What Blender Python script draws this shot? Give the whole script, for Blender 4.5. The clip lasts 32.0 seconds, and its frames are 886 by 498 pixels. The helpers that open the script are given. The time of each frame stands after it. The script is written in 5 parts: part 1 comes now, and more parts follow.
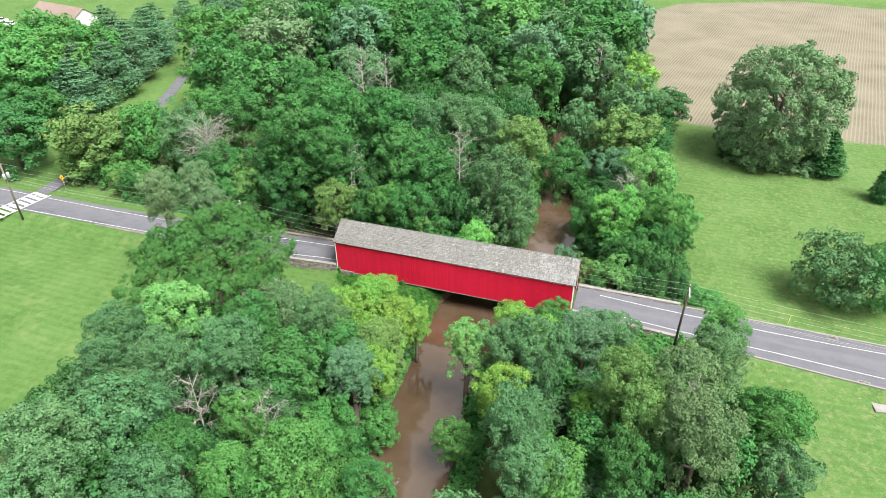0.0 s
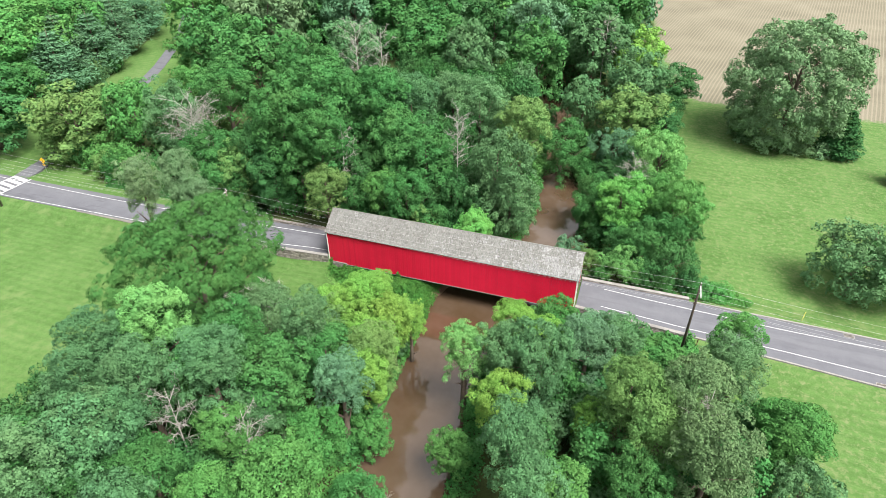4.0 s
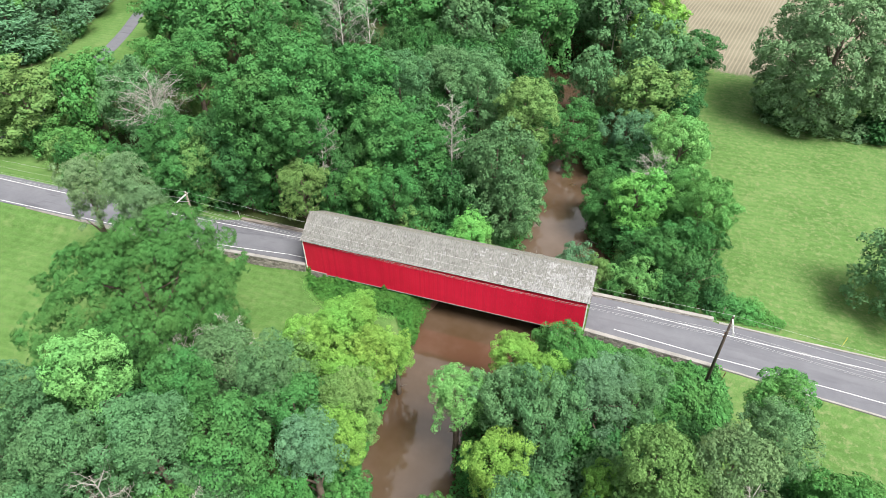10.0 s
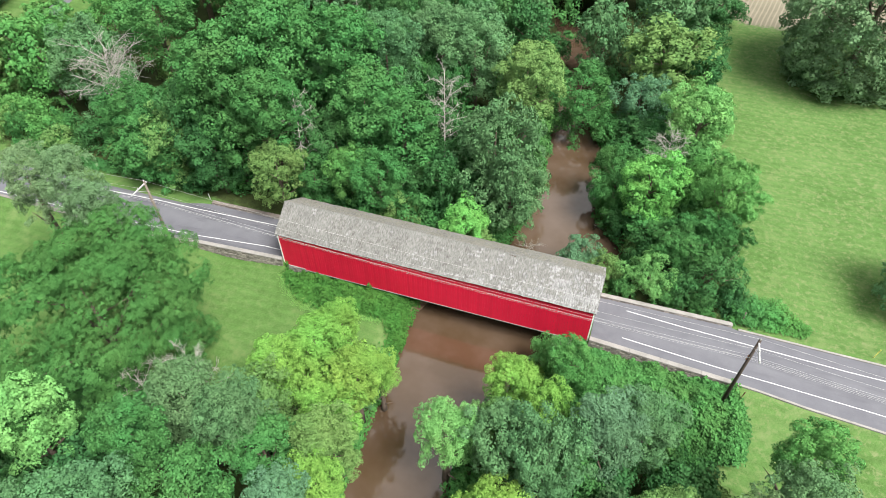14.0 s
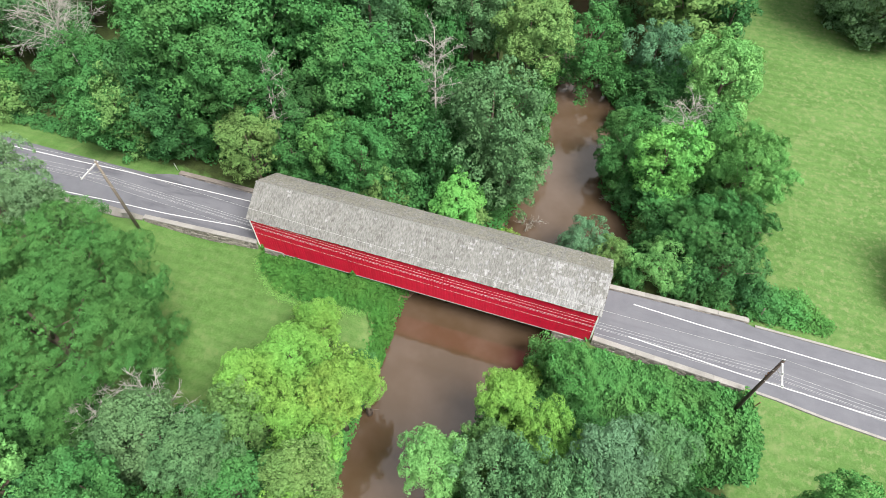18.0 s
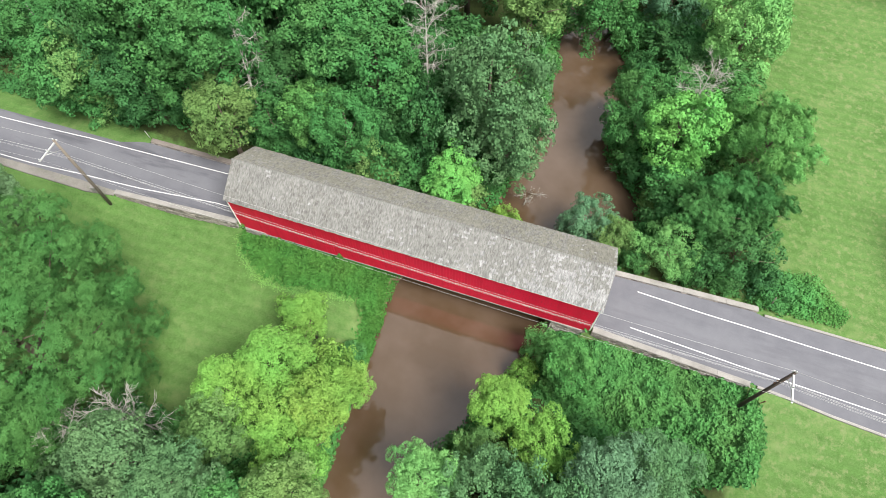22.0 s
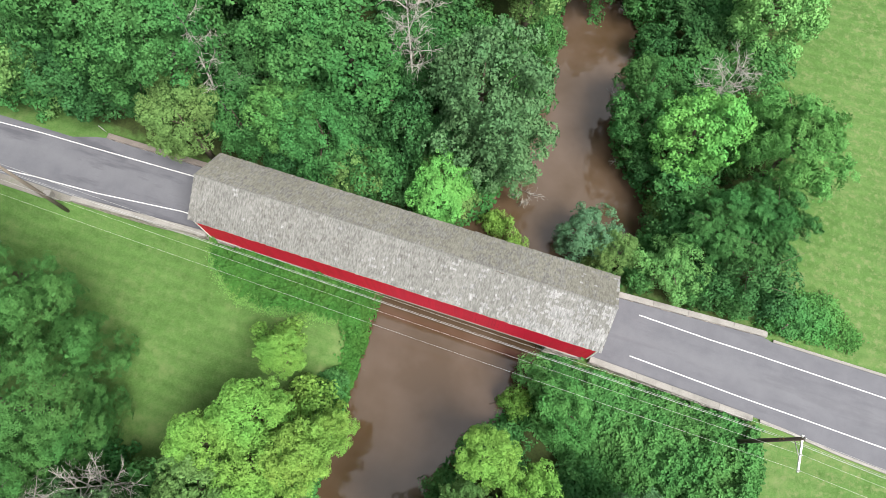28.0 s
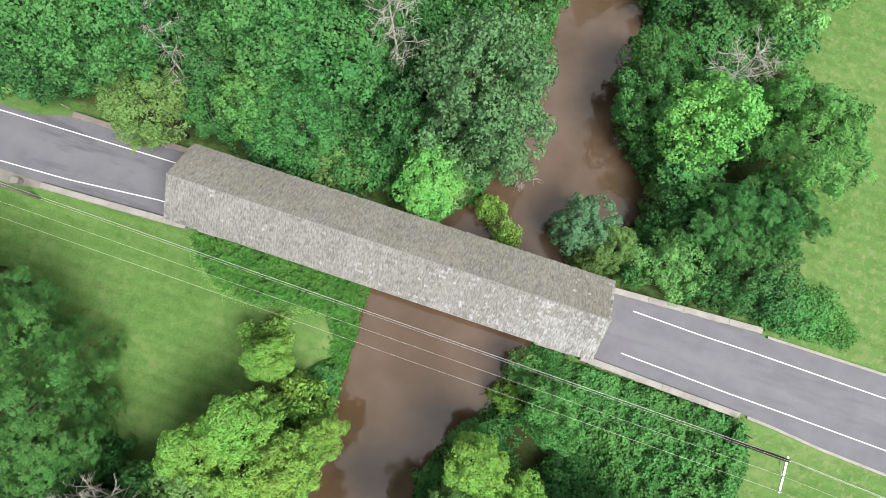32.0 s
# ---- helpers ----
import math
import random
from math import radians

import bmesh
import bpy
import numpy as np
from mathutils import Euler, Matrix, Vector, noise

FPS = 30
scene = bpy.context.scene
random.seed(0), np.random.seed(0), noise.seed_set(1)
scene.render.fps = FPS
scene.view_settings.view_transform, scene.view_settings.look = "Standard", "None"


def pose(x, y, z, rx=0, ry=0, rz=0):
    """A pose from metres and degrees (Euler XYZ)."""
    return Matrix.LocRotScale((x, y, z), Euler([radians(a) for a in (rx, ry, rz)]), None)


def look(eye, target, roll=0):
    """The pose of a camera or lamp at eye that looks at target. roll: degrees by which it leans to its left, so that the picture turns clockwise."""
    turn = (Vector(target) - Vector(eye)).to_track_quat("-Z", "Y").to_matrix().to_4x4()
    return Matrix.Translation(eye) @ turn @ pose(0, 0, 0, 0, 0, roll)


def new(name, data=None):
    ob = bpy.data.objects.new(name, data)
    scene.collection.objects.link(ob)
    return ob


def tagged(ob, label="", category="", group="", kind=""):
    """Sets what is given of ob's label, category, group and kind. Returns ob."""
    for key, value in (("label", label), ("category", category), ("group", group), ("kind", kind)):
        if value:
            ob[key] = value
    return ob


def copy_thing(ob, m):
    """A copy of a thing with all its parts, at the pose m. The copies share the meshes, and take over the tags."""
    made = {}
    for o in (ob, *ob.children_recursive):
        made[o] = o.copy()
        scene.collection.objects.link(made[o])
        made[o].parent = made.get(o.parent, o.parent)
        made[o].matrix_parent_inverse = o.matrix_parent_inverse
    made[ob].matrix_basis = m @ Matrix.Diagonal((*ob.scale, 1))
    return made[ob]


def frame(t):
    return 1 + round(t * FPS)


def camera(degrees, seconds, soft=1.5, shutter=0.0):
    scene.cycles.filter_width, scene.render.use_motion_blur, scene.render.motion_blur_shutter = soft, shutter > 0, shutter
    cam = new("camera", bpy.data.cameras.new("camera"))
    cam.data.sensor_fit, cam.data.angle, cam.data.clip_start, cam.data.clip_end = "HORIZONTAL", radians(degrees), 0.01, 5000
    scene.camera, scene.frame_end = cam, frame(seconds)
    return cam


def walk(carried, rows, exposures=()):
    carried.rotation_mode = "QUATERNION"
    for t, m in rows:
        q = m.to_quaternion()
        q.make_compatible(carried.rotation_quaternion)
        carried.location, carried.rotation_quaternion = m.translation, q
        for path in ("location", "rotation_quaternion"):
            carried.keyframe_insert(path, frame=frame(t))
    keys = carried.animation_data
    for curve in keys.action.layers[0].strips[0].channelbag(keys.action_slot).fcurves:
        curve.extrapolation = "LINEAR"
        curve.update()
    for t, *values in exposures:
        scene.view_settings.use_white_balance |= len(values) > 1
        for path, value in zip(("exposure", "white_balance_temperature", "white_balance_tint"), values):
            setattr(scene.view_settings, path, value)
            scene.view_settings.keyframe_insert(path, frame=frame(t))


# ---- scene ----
cam = camera(71.1, 32.0, soft=0.8)
METRES, EYE, TILT, LEAN, TURN = 65.5, 50.5, -32.7, 0.0, 18.47
START_X, START_Y = 21.17, -68.42
ROWS = [
    (0.0, 0.0, 0.0, 0.0, 0.0, 0.0, -0.0),
    (0.5, 0.0012, 0.0092, 0.0062, 0.02, -0.04, 0.01),
    (1.0, 0.0022, 0.0178, 0.0117, 0.04, -0.24, 0.01),
    (1.5, 0.0033, 0.0261, 0.017, 0.05, -0.72, 0.0),
    (2.0, 0.0043, 0.034, 0.0223, 0.07, -1.22, 0.0),
    (2.5, 0.0054, 0.0415, 0.0274, 0.07, -1.59, 0.0),
    (3.0, 0.0062, 0.0488, 0.0324, 0.07, -1.98, -0.0),
    (3.5, 0.007, 0.0568, 0.0376, 0.08, -2.35, 0.0),
    (5.5, 0.0114, 0.097, 0.0638, 0.07, -3.87, 0.06),
    (6.0, 0.0126, 0.1093, 0.0715, 0.08, -3.88, 0.07),
    (6.5, 0.0139, 0.1222, 0.0797, 0.09, -3.9, 0.08),
    (7.0, 0.015, 0.1357, 0.0875, 0.09, -4.11, 0.06),
    (7.5, 0.0165, 0.1497, 0.0964, 0.1, -4.76, 0.09),
    (8.0, 0.0178, 0.1642, 0.1057, 0.1, -5.25, 0.06),
    (8.5, 0.0191, 0.1791, 0.1148, 0.11, -5.6, 0.07),
    (9.0, 0.0207, 0.1945, 0.1241, 0.14, -5.97, 0.06),
    (9.5, 0.0222, 0.21, 0.1336, 0.14, -6.53, 0.07),
    (10.0, 0.0241, 0.2256, 0.1431, 0.15, -7.39, 0.07),
    (10.5, 0.0257, 0.2413, 0.1532, 0.14, -8.34, 0.08),
    (11.0, 0.0275, 0.2573, 0.163, 0.14, -9.25, 0.07),
    (11.5, 0.0294, 0.2733, 0.1735, 0.15, -10.17, 0.05),
    (12.0, 0.0311, 0.2896, 0.1836, 0.16, -11.04, 0.05),
    (12.5, 0.0328, 0.3057, 0.1941, 0.17, -11.95, 0.04),
    (13.0, 0.0345, 0.3222, 0.2049, 0.16, -12.69, 0.03),
    (13.5, 0.0366, 0.3387, 0.2156, 0.17, -13.17, 0.02),
    (14.0, 0.0387, 0.3553, 0.2259, 0.18, -13.5, 0.03),
    (14.5, 0.0405, 0.3718, 0.2365, 0.19, -13.89, 0.03),
    (16.5, 0.0479, 0.4378, 0.2777, 0.19, -18.22, 0.04),
    (17.0, 0.0497, 0.4529, 0.2875, 0.2, -19.49, 0.05),
    (17.5, 0.0508, 0.4671, 0.2968, 0.17, -20.52, 0.03),
    (18.0, 0.0528, 0.4807, 0.3057, 0.19, -21.6, 0.05),
    (18.5, 0.0542, 0.4936, 0.3142, 0.2, -22.79, 0.04),
    (19.0, 0.0559, 0.5062, 0.3225, 0.23, -23.99, 0.05),
    (19.5, 0.0573, 0.5184, 0.3308, 0.23, -25.2, 0.05),
    (20.0, 0.0585, 0.5302, 0.3384, 0.22, -26.12, 0.05),
    (20.5, 0.0598, 0.5417, 0.346, 0.22, -26.94, 0.06),
    (21.0, 0.0609, 0.5527, 0.3533, 0.21, -27.64, 0.06),
    (21.5, 0.062, 0.5636, 0.3603, 0.21, -28.42, 0.07),
    (22.0, 0.0628, 0.5745, 0.3672, 0.18, -29.38, 0.08),
    (22.5, 0.0644, 0.5855, 0.3744, 0.2, -30.49, 0.09),
    (23.0, 0.0651, 0.5965, 0.3814, 0.18, -31.6, 0.07),
    (23.5, 0.0661, 0.6077, 0.3887, 0.17, -32.5, 0.07),
    (24.0, 0.067, 0.6189, 0.3958, 0.15, -33.11, 0.06),
    (24.5, 0.0683, 0.6308, 0.4036, 0.11, -33.77, 0.07),
    (25.0, 0.0693, 0.6429, 0.4113, 0.09, -34.42, 0.09),
    (25.5, 0.0709, 0.6555, 0.4195, 0.1, -35.09, 0.1),
    (26.0, 0.0724, 0.6683, 0.4277, 0.1, -35.78, 0.13),
    (26.5, 0.0739, 0.6813, 0.4362, 0.11, -36.49, 0.14),
    (28.5, 0.0787, 0.7357, 0.4723, 0.03, -40.9, 0.17),
    (29.0, 0.0801, 0.7494, 0.4814, 0.02, -43.26, 0.17),
    (29.5, 0.0815, 0.7639, 0.4906, 0.0, -44.44, 0.16),
    (30.0, 0.0827, 0.7779, 0.4997, -0.01, -45.41, 0.15),
    (30.5, 0.0848, 0.7927, 0.5093, 0.01, -46.42, 0.19),
    (31.0, 0.0868, 0.8079, 0.5191, 0.01, -47.42, 0.2),
    (31.5, 0.0887, 0.8229, 0.5288, 0.03, -48.42, 0.22),
    (32.0, 0.0908, 0.8376, 0.5383, 0.05, -49.42, 0.24),
]
walk(cam, [(t, pose(START_X, START_Y, EYE, TILT, LEAN, TURN) @ pose(METRES * x, METRES * y, METRES * z, 90 + pitch, roll, yaw)) for t, x, y, z, yaw, pitch, roll in ROWS], [(0.0, 1.5), (10.0, 1.45), (14.0, 1.43), (22.0, 1.35), (32.0, 1.26)])

import itertools

# ---- daylight: soft overcast sky with a high veiled sun ----
world = bpy.data.worlds.new("overcast_sky")
scene.world = world
world.use_nodes = True
wn, wl = world.node_tree.nodes, world.node_tree.links
sky = wn.new("ShaderNodeTexSky")
sky.sky_type = "NISHITA"
sky.sun_disc = False
sky.sun_elevation, sky.sun_rotation = radians(60), radians(114)
sky.dust_density, sky.air_density, sky.ozone_density = 4.0, 1.0, 1.0
pale = wn.new("ShaderNodeHueSaturation")
pale.inputs["Saturation"].default_value = 0.35
wl.new(sky.outputs[0], pale.inputs["Color"])
cloud_noise = wn.new("ShaderNodeTexNoise")
cloud_noise.inputs["Scale"].default_value, cloud_noise.inputs["Detail"].default_value = 2.2, 5
wl.new(wn.new("ShaderNodeTexCoord").outputs["Generated"], cloud_noise.inputs["Vector"])
cloud_tone = wn.new("ShaderNodeValToRGB")
cloud_tone.color_ramp.elements[0].position, cloud_tone.color_ramp.elements[0].color = 0.35, (0.62, 0.66, 0.72, 1)
cloud_tone.color_ramp.elements[1].position, cloud_tone.color_ramp.elements[1].color = 0.62, (1, 1, 1, 1)
wl.new(cloud_noise.outputs["Fac"], cloud_tone.inputs[0])
cloud_lift = wn.new("ShaderNodeVectorMath")
cloud_lift.operation = "SCALE"
cloud_lift.inputs["Scale"].default_value = 6.0
wl.new(cloud_tone.outputs[0], cloud_lift.inputs[0])
deck = wn.new("ShaderNodeMix")
deck.data_type = "RGBA"
deck.inputs[0].default_value = 0.8
wl.new(pale.outputs[0], deck.inputs[6])
wl.new(cloud_lift.outputs[0], deck.inputs[7])
wl.new(deck.outputs[2], wn["Background"].inputs["Color"])
wn["Background"].inputs["Strength"].default_value = 0.079
sun_data = bpy.data.lights.new("sun", "SUN")
sun_data.energy, sun_data.angle, sun_data.color = 3.6, radians(30), (1.0, 0.97, 0.92)
sun = new("sun", sun_data)
sun.matrix_world = look((33, -15, 62), (0, 0, 0))


# ---- materials ----
def nodes_of(name):
    m = bpy.data.materials.new(name)
    m.use_nodes = True
    return m, m.node_tree.nodes, m.node_tree.links, m.node_tree.nodes["Principled BSDF"]


def ramp(n, stops):
    r = n.new("ShaderNodeValToRGB")
    e = r.color_ramp.elements
    while len(e) < len(stops):
        e.new(0.5)
    for el, (p, c) in zip(e, stops):
        el.position, el.color = p, (*c, 1)
    return r


def noise_at(n, l, scale, detail=4, vec=None, rough=0.55):
    t = n.new("ShaderNodeTexNoise")
    t.inputs["Scale"].default_value, t.inputs["Detail"].default_value, t.inputs["Roughness"].default_value = scale, detail, rough
    l.new(vec if vec is not None else n.new("ShaderNodeNewGeometry").outputs["Position"], t.inputs["Vector"])
    return t.outputs["Fac"]


def mix_col(n, l, kind, fac, a, b):
    x = n.new("ShaderNodeMix")
    x.data_type, x.blend_type = "RGBA", kind
    for key, val in ((0, fac), (6, a), (7, b)):
        if isinstance(val, bpy.types.NodeSocket):
            l.new(val, x.inputs[key])
        else:
            x.inputs[key].default_value = val if key == 0 else (*val, 1)
    return x.outputs[2]


def calc(n, l, op, a, b=0.0, clamp=False):
    x = n.new("ShaderNodeMath")
    x.operation, x.use_clamp = op, clamp
    for key, val in enumerate((a, b)):
        if isinstance(val, bpy.types.NodeSocket):
            l.new(val, x.inputs[key])
        else:
            x.inputs[key].default_value = val
    return x.outputs[0]


def bumped(n, l, bsdf, height, strength, dist):
    b = n.new("ShaderNodeBump")
    b.inputs["Strength"].default_value, b.inputs["Distance"].default_value = strength, dist
    l.new(height, b.inputs["Height"])
    l.new(b.outputs[0], bsdf.inputs["Normal"])


def surface(name, low, high, fine=30.0, broad=1.2, rough=0.85, bump=0.3, dist=0.01, metal=0.0, per_piece=0.0, spec=0.35, stain=None, streaks=None):
    """Weathered surface: fine grain, broad mottling and, for repeats, a shade for each piece."""
    m, n, l, p = nodes_of(name)
    vec = None
    if streaks:
        mp = n.new("ShaderNodeMapping")
        mp.inputs["Scale"].default_value = streaks
        l.new(n.new("ShaderNodeNewGeometry").outputs["Position"], mp.inputs["Vector"])
        vec = mp.outputs[0]
    g = noise_at(n, l, fine, 6, vec)
    w = noise_at(n, l, broad, 4)
    share = 0.75 if streaks else 0.5
    both = calc(n, l, "ADD", calc(n, l, "MULTIPLY", g, share), calc(n, l, "MULTIPLY", w, 1 - share))
    r = ramp(n, [(0.3, low), (0.7, high)] if not streaks else [(0.37, low), (0.63, high)])
    l.new(both, r.inputs[0])
    col = r.outputs[0]
    if stain:
        s = ramp(n, [(0.55, (0, 0, 0)), (0.72, (1, 1, 1))])
        l.new(noise_at(n, l, broad * 0.7, 6, rough=0.7), s.inputs[0])
        col = mix_col(n, l, "MIX", calc(n, l, "MULTIPLY", s.outputs[0], 0.6), col, stain)
    if per_piece:
        o = n.new("ShaderNodeObjectInfo").outputs["Random"]
        gi = n.new("ShaderNodeNewGeometry").outputs["Random Per Island"]
        k = calc(n, l, "FRACT", calc(n, l, "ADD", o, gi))
        k = calc(n, l, "ADD", calc(n, l, "MULTIPLY", k, 2 * per_piece), 1 - per_piece)
        h = n.new("ShaderNodeHueSaturation")
        l.new(k, h.inputs["Value"])
        l.new(col, h.inputs["Color"])
        col = h.outputs[0]
    l.new(col, p.inputs["Base Color"])
    p.inputs["Roughness"].default_value, p.inputs["Metallic"].default_value = rough, metal
    p.inputs["Specular IOR Level"].default_value = spec
    if bump:
        bumped(n, l, p, g, bump, dist)
    return m


M_ASPHALT, n, l, p = nodes_of("asphalt")
grit = ramp(n, [(0.3, (0.084, 0.085, 0.098)), (0.7, (0.126, 0.127, 0.142))])
l.new(calc(n, l, "ADD", calc(n, l, "MULTIPLY", noise_at(n, l, 45, 6), 0.5), calc(n, l, "MULTIPLY", noise_at(n, l, 0.6, 5, rough=0.65), 0.5)), grit.inputs[0])
lane = n.new("ShaderNodeSeparateXYZ")
l.new(n.new("ShaderNodeNewGeometry").outputs["Position"], lane.inputs[0])
worn = ramp(n, [(0.0, (1, 1, 1)), (0.62, (0, 0, 0))])
l.new(calc(n, l, "ABSOLUTE", calc(n, l, "MULTIPLY", calc(n, l, "ADD", lane.outputs["Y"], 0.2), 0.5)), worn.inputs[0])
road_c = mix_col(n, l, "MIX", calc(n, l, "MULTIPLY", worn.outputs[0], 0.25), grit.outputs[0], (0.15, 0.15, 0.163))
spill = ramp(n, [(0.54, (0, 0, 0)), (0.68, (1, 1, 1))])
along = n.new("ShaderNodeMapping")
along.inputs["Scale"].default_value = (0.16, 0.9, 1)
l.new(n.new("ShaderNodeNewGeometry").outputs["Position"], along.inputs["Vector"])
l.new(noise_at(n, l, 1.0, 5, along.outputs[0], 0.6), spill.inputs[0])
smudge = ramp(n, [(0.3, (0.75, 0.75, 0.75)), (0.6, (0.3, 0.3, 0.3))])
l.new(calc(n, l, "ADD", calc(n, l, "MULTIPLY", lane.outputs["X"], 0.012), 0.62), smudge.inputs[0])
road_c = mix_col(n, l, "MIX", calc(n, l, "MULTIPLY", spill.outputs[0], smudge.outputs[0]), road_c, (0.062, 0.062, 0.073))
l.new(road_c, p.inputs["Base Color"])
p.inputs["Roughness"].default_value, p.inputs["Specular IOR Level"].default_value = 0.85, 0.3
bumped(n, l, p, noise_at(n, l, 60, 4), 0.3, 0.005)
M_LINE = surface("road_paint", (0.34, 0.34, 0.34), (0.62, 0.62, 0.61), 14, 1.1, 0.7, 0.1)
M_GRAVEL = surface("roadside_gravel", (0.108, 0.101, 0.09), (0.215, 0.203, 0.183), 11, 0.8, 0.95, 0.5, 0.02, stain=(0.1, 0.12, 0.06))
M_CONCRETE = surface("concrete", (0.155, 0.147, 0.136), (0.285, 0.273, 0.255), 14, 0.7, 0.9, 0.4, stain=(0.16, 0.15, 0.135), per_piece=0.05)
M_CAP_DARK = surface("stained_sandstone", (0.105, 0.09, 0.08), (0.205, 0.178, 0.16), 14, 0.7, 0.9, 0.4, stain=(0.12, 0.105, 0.09), per_piece=0.08)
M_STONE = surface("field_stone", (0.13, 0.115, 0.10), (0.34, 0.31, 0.28), 9, 1.5, 0.9, 0.5, 0.02, per_piece=0.35)
M_MORTAR = surface("mortar", (0.16, 0.15, 0.135), (0.26, 0.24, 0.22), 14, 1.0, 0.95, 0.4)
M_RED = surface("red_painted_board", (0.53, 0.007, 0.034), (0.65, 0.013, 0.05), 20, 0.5, 0.6, 0.15, 0.004, per_piece=0.06, spec=0.3)
M_WHITE = surface("white_painted_wood", (0.68, 0.67, 0.64), (0.82, 0.81, 0.78), 20, 1.0, 0.55, 0.1)
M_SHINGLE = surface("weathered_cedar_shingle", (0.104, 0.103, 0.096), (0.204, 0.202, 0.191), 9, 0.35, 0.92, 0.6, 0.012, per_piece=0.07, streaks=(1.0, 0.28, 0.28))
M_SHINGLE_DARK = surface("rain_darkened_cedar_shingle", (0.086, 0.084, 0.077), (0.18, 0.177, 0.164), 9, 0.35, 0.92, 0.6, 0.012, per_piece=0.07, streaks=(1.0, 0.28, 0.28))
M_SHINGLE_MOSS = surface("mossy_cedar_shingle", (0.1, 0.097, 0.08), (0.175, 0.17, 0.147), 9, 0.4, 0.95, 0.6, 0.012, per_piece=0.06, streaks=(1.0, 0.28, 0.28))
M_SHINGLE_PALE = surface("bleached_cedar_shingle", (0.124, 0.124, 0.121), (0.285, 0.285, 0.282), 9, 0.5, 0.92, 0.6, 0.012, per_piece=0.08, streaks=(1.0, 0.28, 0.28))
M_DARKWOOD = surface("dark_timber", (0.05, 0.04, 0.03), (0.11, 0.085, 0.065), 20, 1.0, 0.9, 0.3)
M_POLE = surface("creosoted_pole", (0.035, 0.028, 0.023), (0.08, 0.06, 0.05), 25, 1.0, 0.85, 0.3)
M_POLE_GREY = surface("weathered_pole", (0.108, 0.091, 0.074), (0.19, 0.162, 0.134), 25, 1.0, 0.85, 0.3)
M_METAL = surface("galvanised_steel", (0.5, 0.5, 0.5), (0.66, 0.66, 0.66), 20, 1.5, 0.45, 0.05, metal=0.6)
M_CABLE = surface("grey_cable", (0.3, 0.3, 0.3), (0.4, 0.4, 0.4), 20, 1.5, 0.5, 0.0)
M_WIRE = surface("aluminium_wire", (0.32, 0.32, 0.31), (0.42, 0.42, 0.4), 20, 1.5, 0.5, 0.0, metal=0.2)
M_YELLOW = surface("yellow_sign_face", (0.75, 0.42, 0.01), (0.85, 0.5, 0.02), 20, 1.5, 0.45, 0.0)
M_POST_YELLOW = surface("faded_yellow_plastic", (0.6, 0.58, 0.12), (0.75, 0.7, 0.2), 20, 1.5, 0.5, 0.0)
M_BARK = surface("bark", (0.06, 0.045, 0.035), (0.16, 0.125, 0.095), 12, 1.5, 0.95, 0.6, 0.03)
M_DEADWOOD = surface("bare_dead_wood", (0.22, 0.21, 0.186), (0.41, 0.397, 0.356), 12, 1.5, 0.9, 0.4, 0.02)
M_ROOF_FAR = surface("brown_house_roof", (0.17, 0.125, 0.105), (0.24, 0.18, 0.155), 3, 0.3, 0.9, 0.1)
M_RUST = surface("rusty_iron", (0.10, 0.05, 0.03), (0.2, 0.1, 0.06), 20, 2, 0.8, 0.2, metal=0.3)
M_BLACK = surface("dark_glass", (0.012, 0.014, 0.016), (0.03, 0.03, 0.034), 20, 2, 0.2, 0.0)
M_CAR = surface("white_car_paint", (0.7, 0.7, 0.7), (0.8, 0.8, 0.8), 20, 2, 0.25, 0.0)


def foliage(name, gloss, passing):
    """Leaves: colour of the plant, varied leaf spray by leaf spray and over the crown, with light coming through."""
    m, n, l, p = nodes_of(name)
    base = n.new("ShaderNodeObjectInfo").outputs["Color"]
    isl = n.new("ShaderNodeNewGeometry").outputs["Random Per Island"]
    h = n.new("ShaderNodeHueSaturation")
    patch = noise_at(n, l, 0.55, 3)
    grain = ramp(n, [(0.36, (0, 0, 0)), (0.64, (1, 1, 1))])
    l.new(noise_at(n, l, 7.5, 3), grain.inputs[0])
    val = calc(n, l, "ADD", calc(n, l, "MULTIPLY", isl, 0.32), calc(n, l, "MULTIPLY", patch, 0.75))
    val = calc(n, l, "ADD", val, calc(n, l, "MULTIPLY", grain.outputs[0], 0.1))
    l.new(calc(n, l, "ADD", val, 0.4), h.inputs["Value"])
    l.new(calc(n, l, "ADD", calc(n, l, "MULTIPLY", noise_at(n, l, 0.3, 2), 0.05), 0.475), h.inputs["Hue"])
    l.new(base, h.inputs["Color"])
    l.new(h.outputs[0], p.inputs["Base Color"])
    p.inputs["Roughness"].default_value, p.inputs["Specular IOR Level"].default_value = gloss, 0.05
    t = n.new("ShaderNodeBsdfTranslucent")
    warm = mix_col(n, l, "MULTIPLY", 1.0, h.outputs[0], (1.25, 1.3, 0.6))
    l.new(warm, t.inputs["Color"])
    mx = n.new("ShaderNodeMixShader")
    mx.inputs[0].default_value = passing
    l.new(p.outputs[0], mx.inputs[1])
    l.new(t.outputs[0], mx.inputs[2])
    l.new(mx.outputs[0], n["Material Output"].inputs["Surface"])
    return m


M_LEAF = foliage("broad_leaves", 0.6, 0.07)
M_NEEDLE = foliage("needles", 0.6, 0.12)

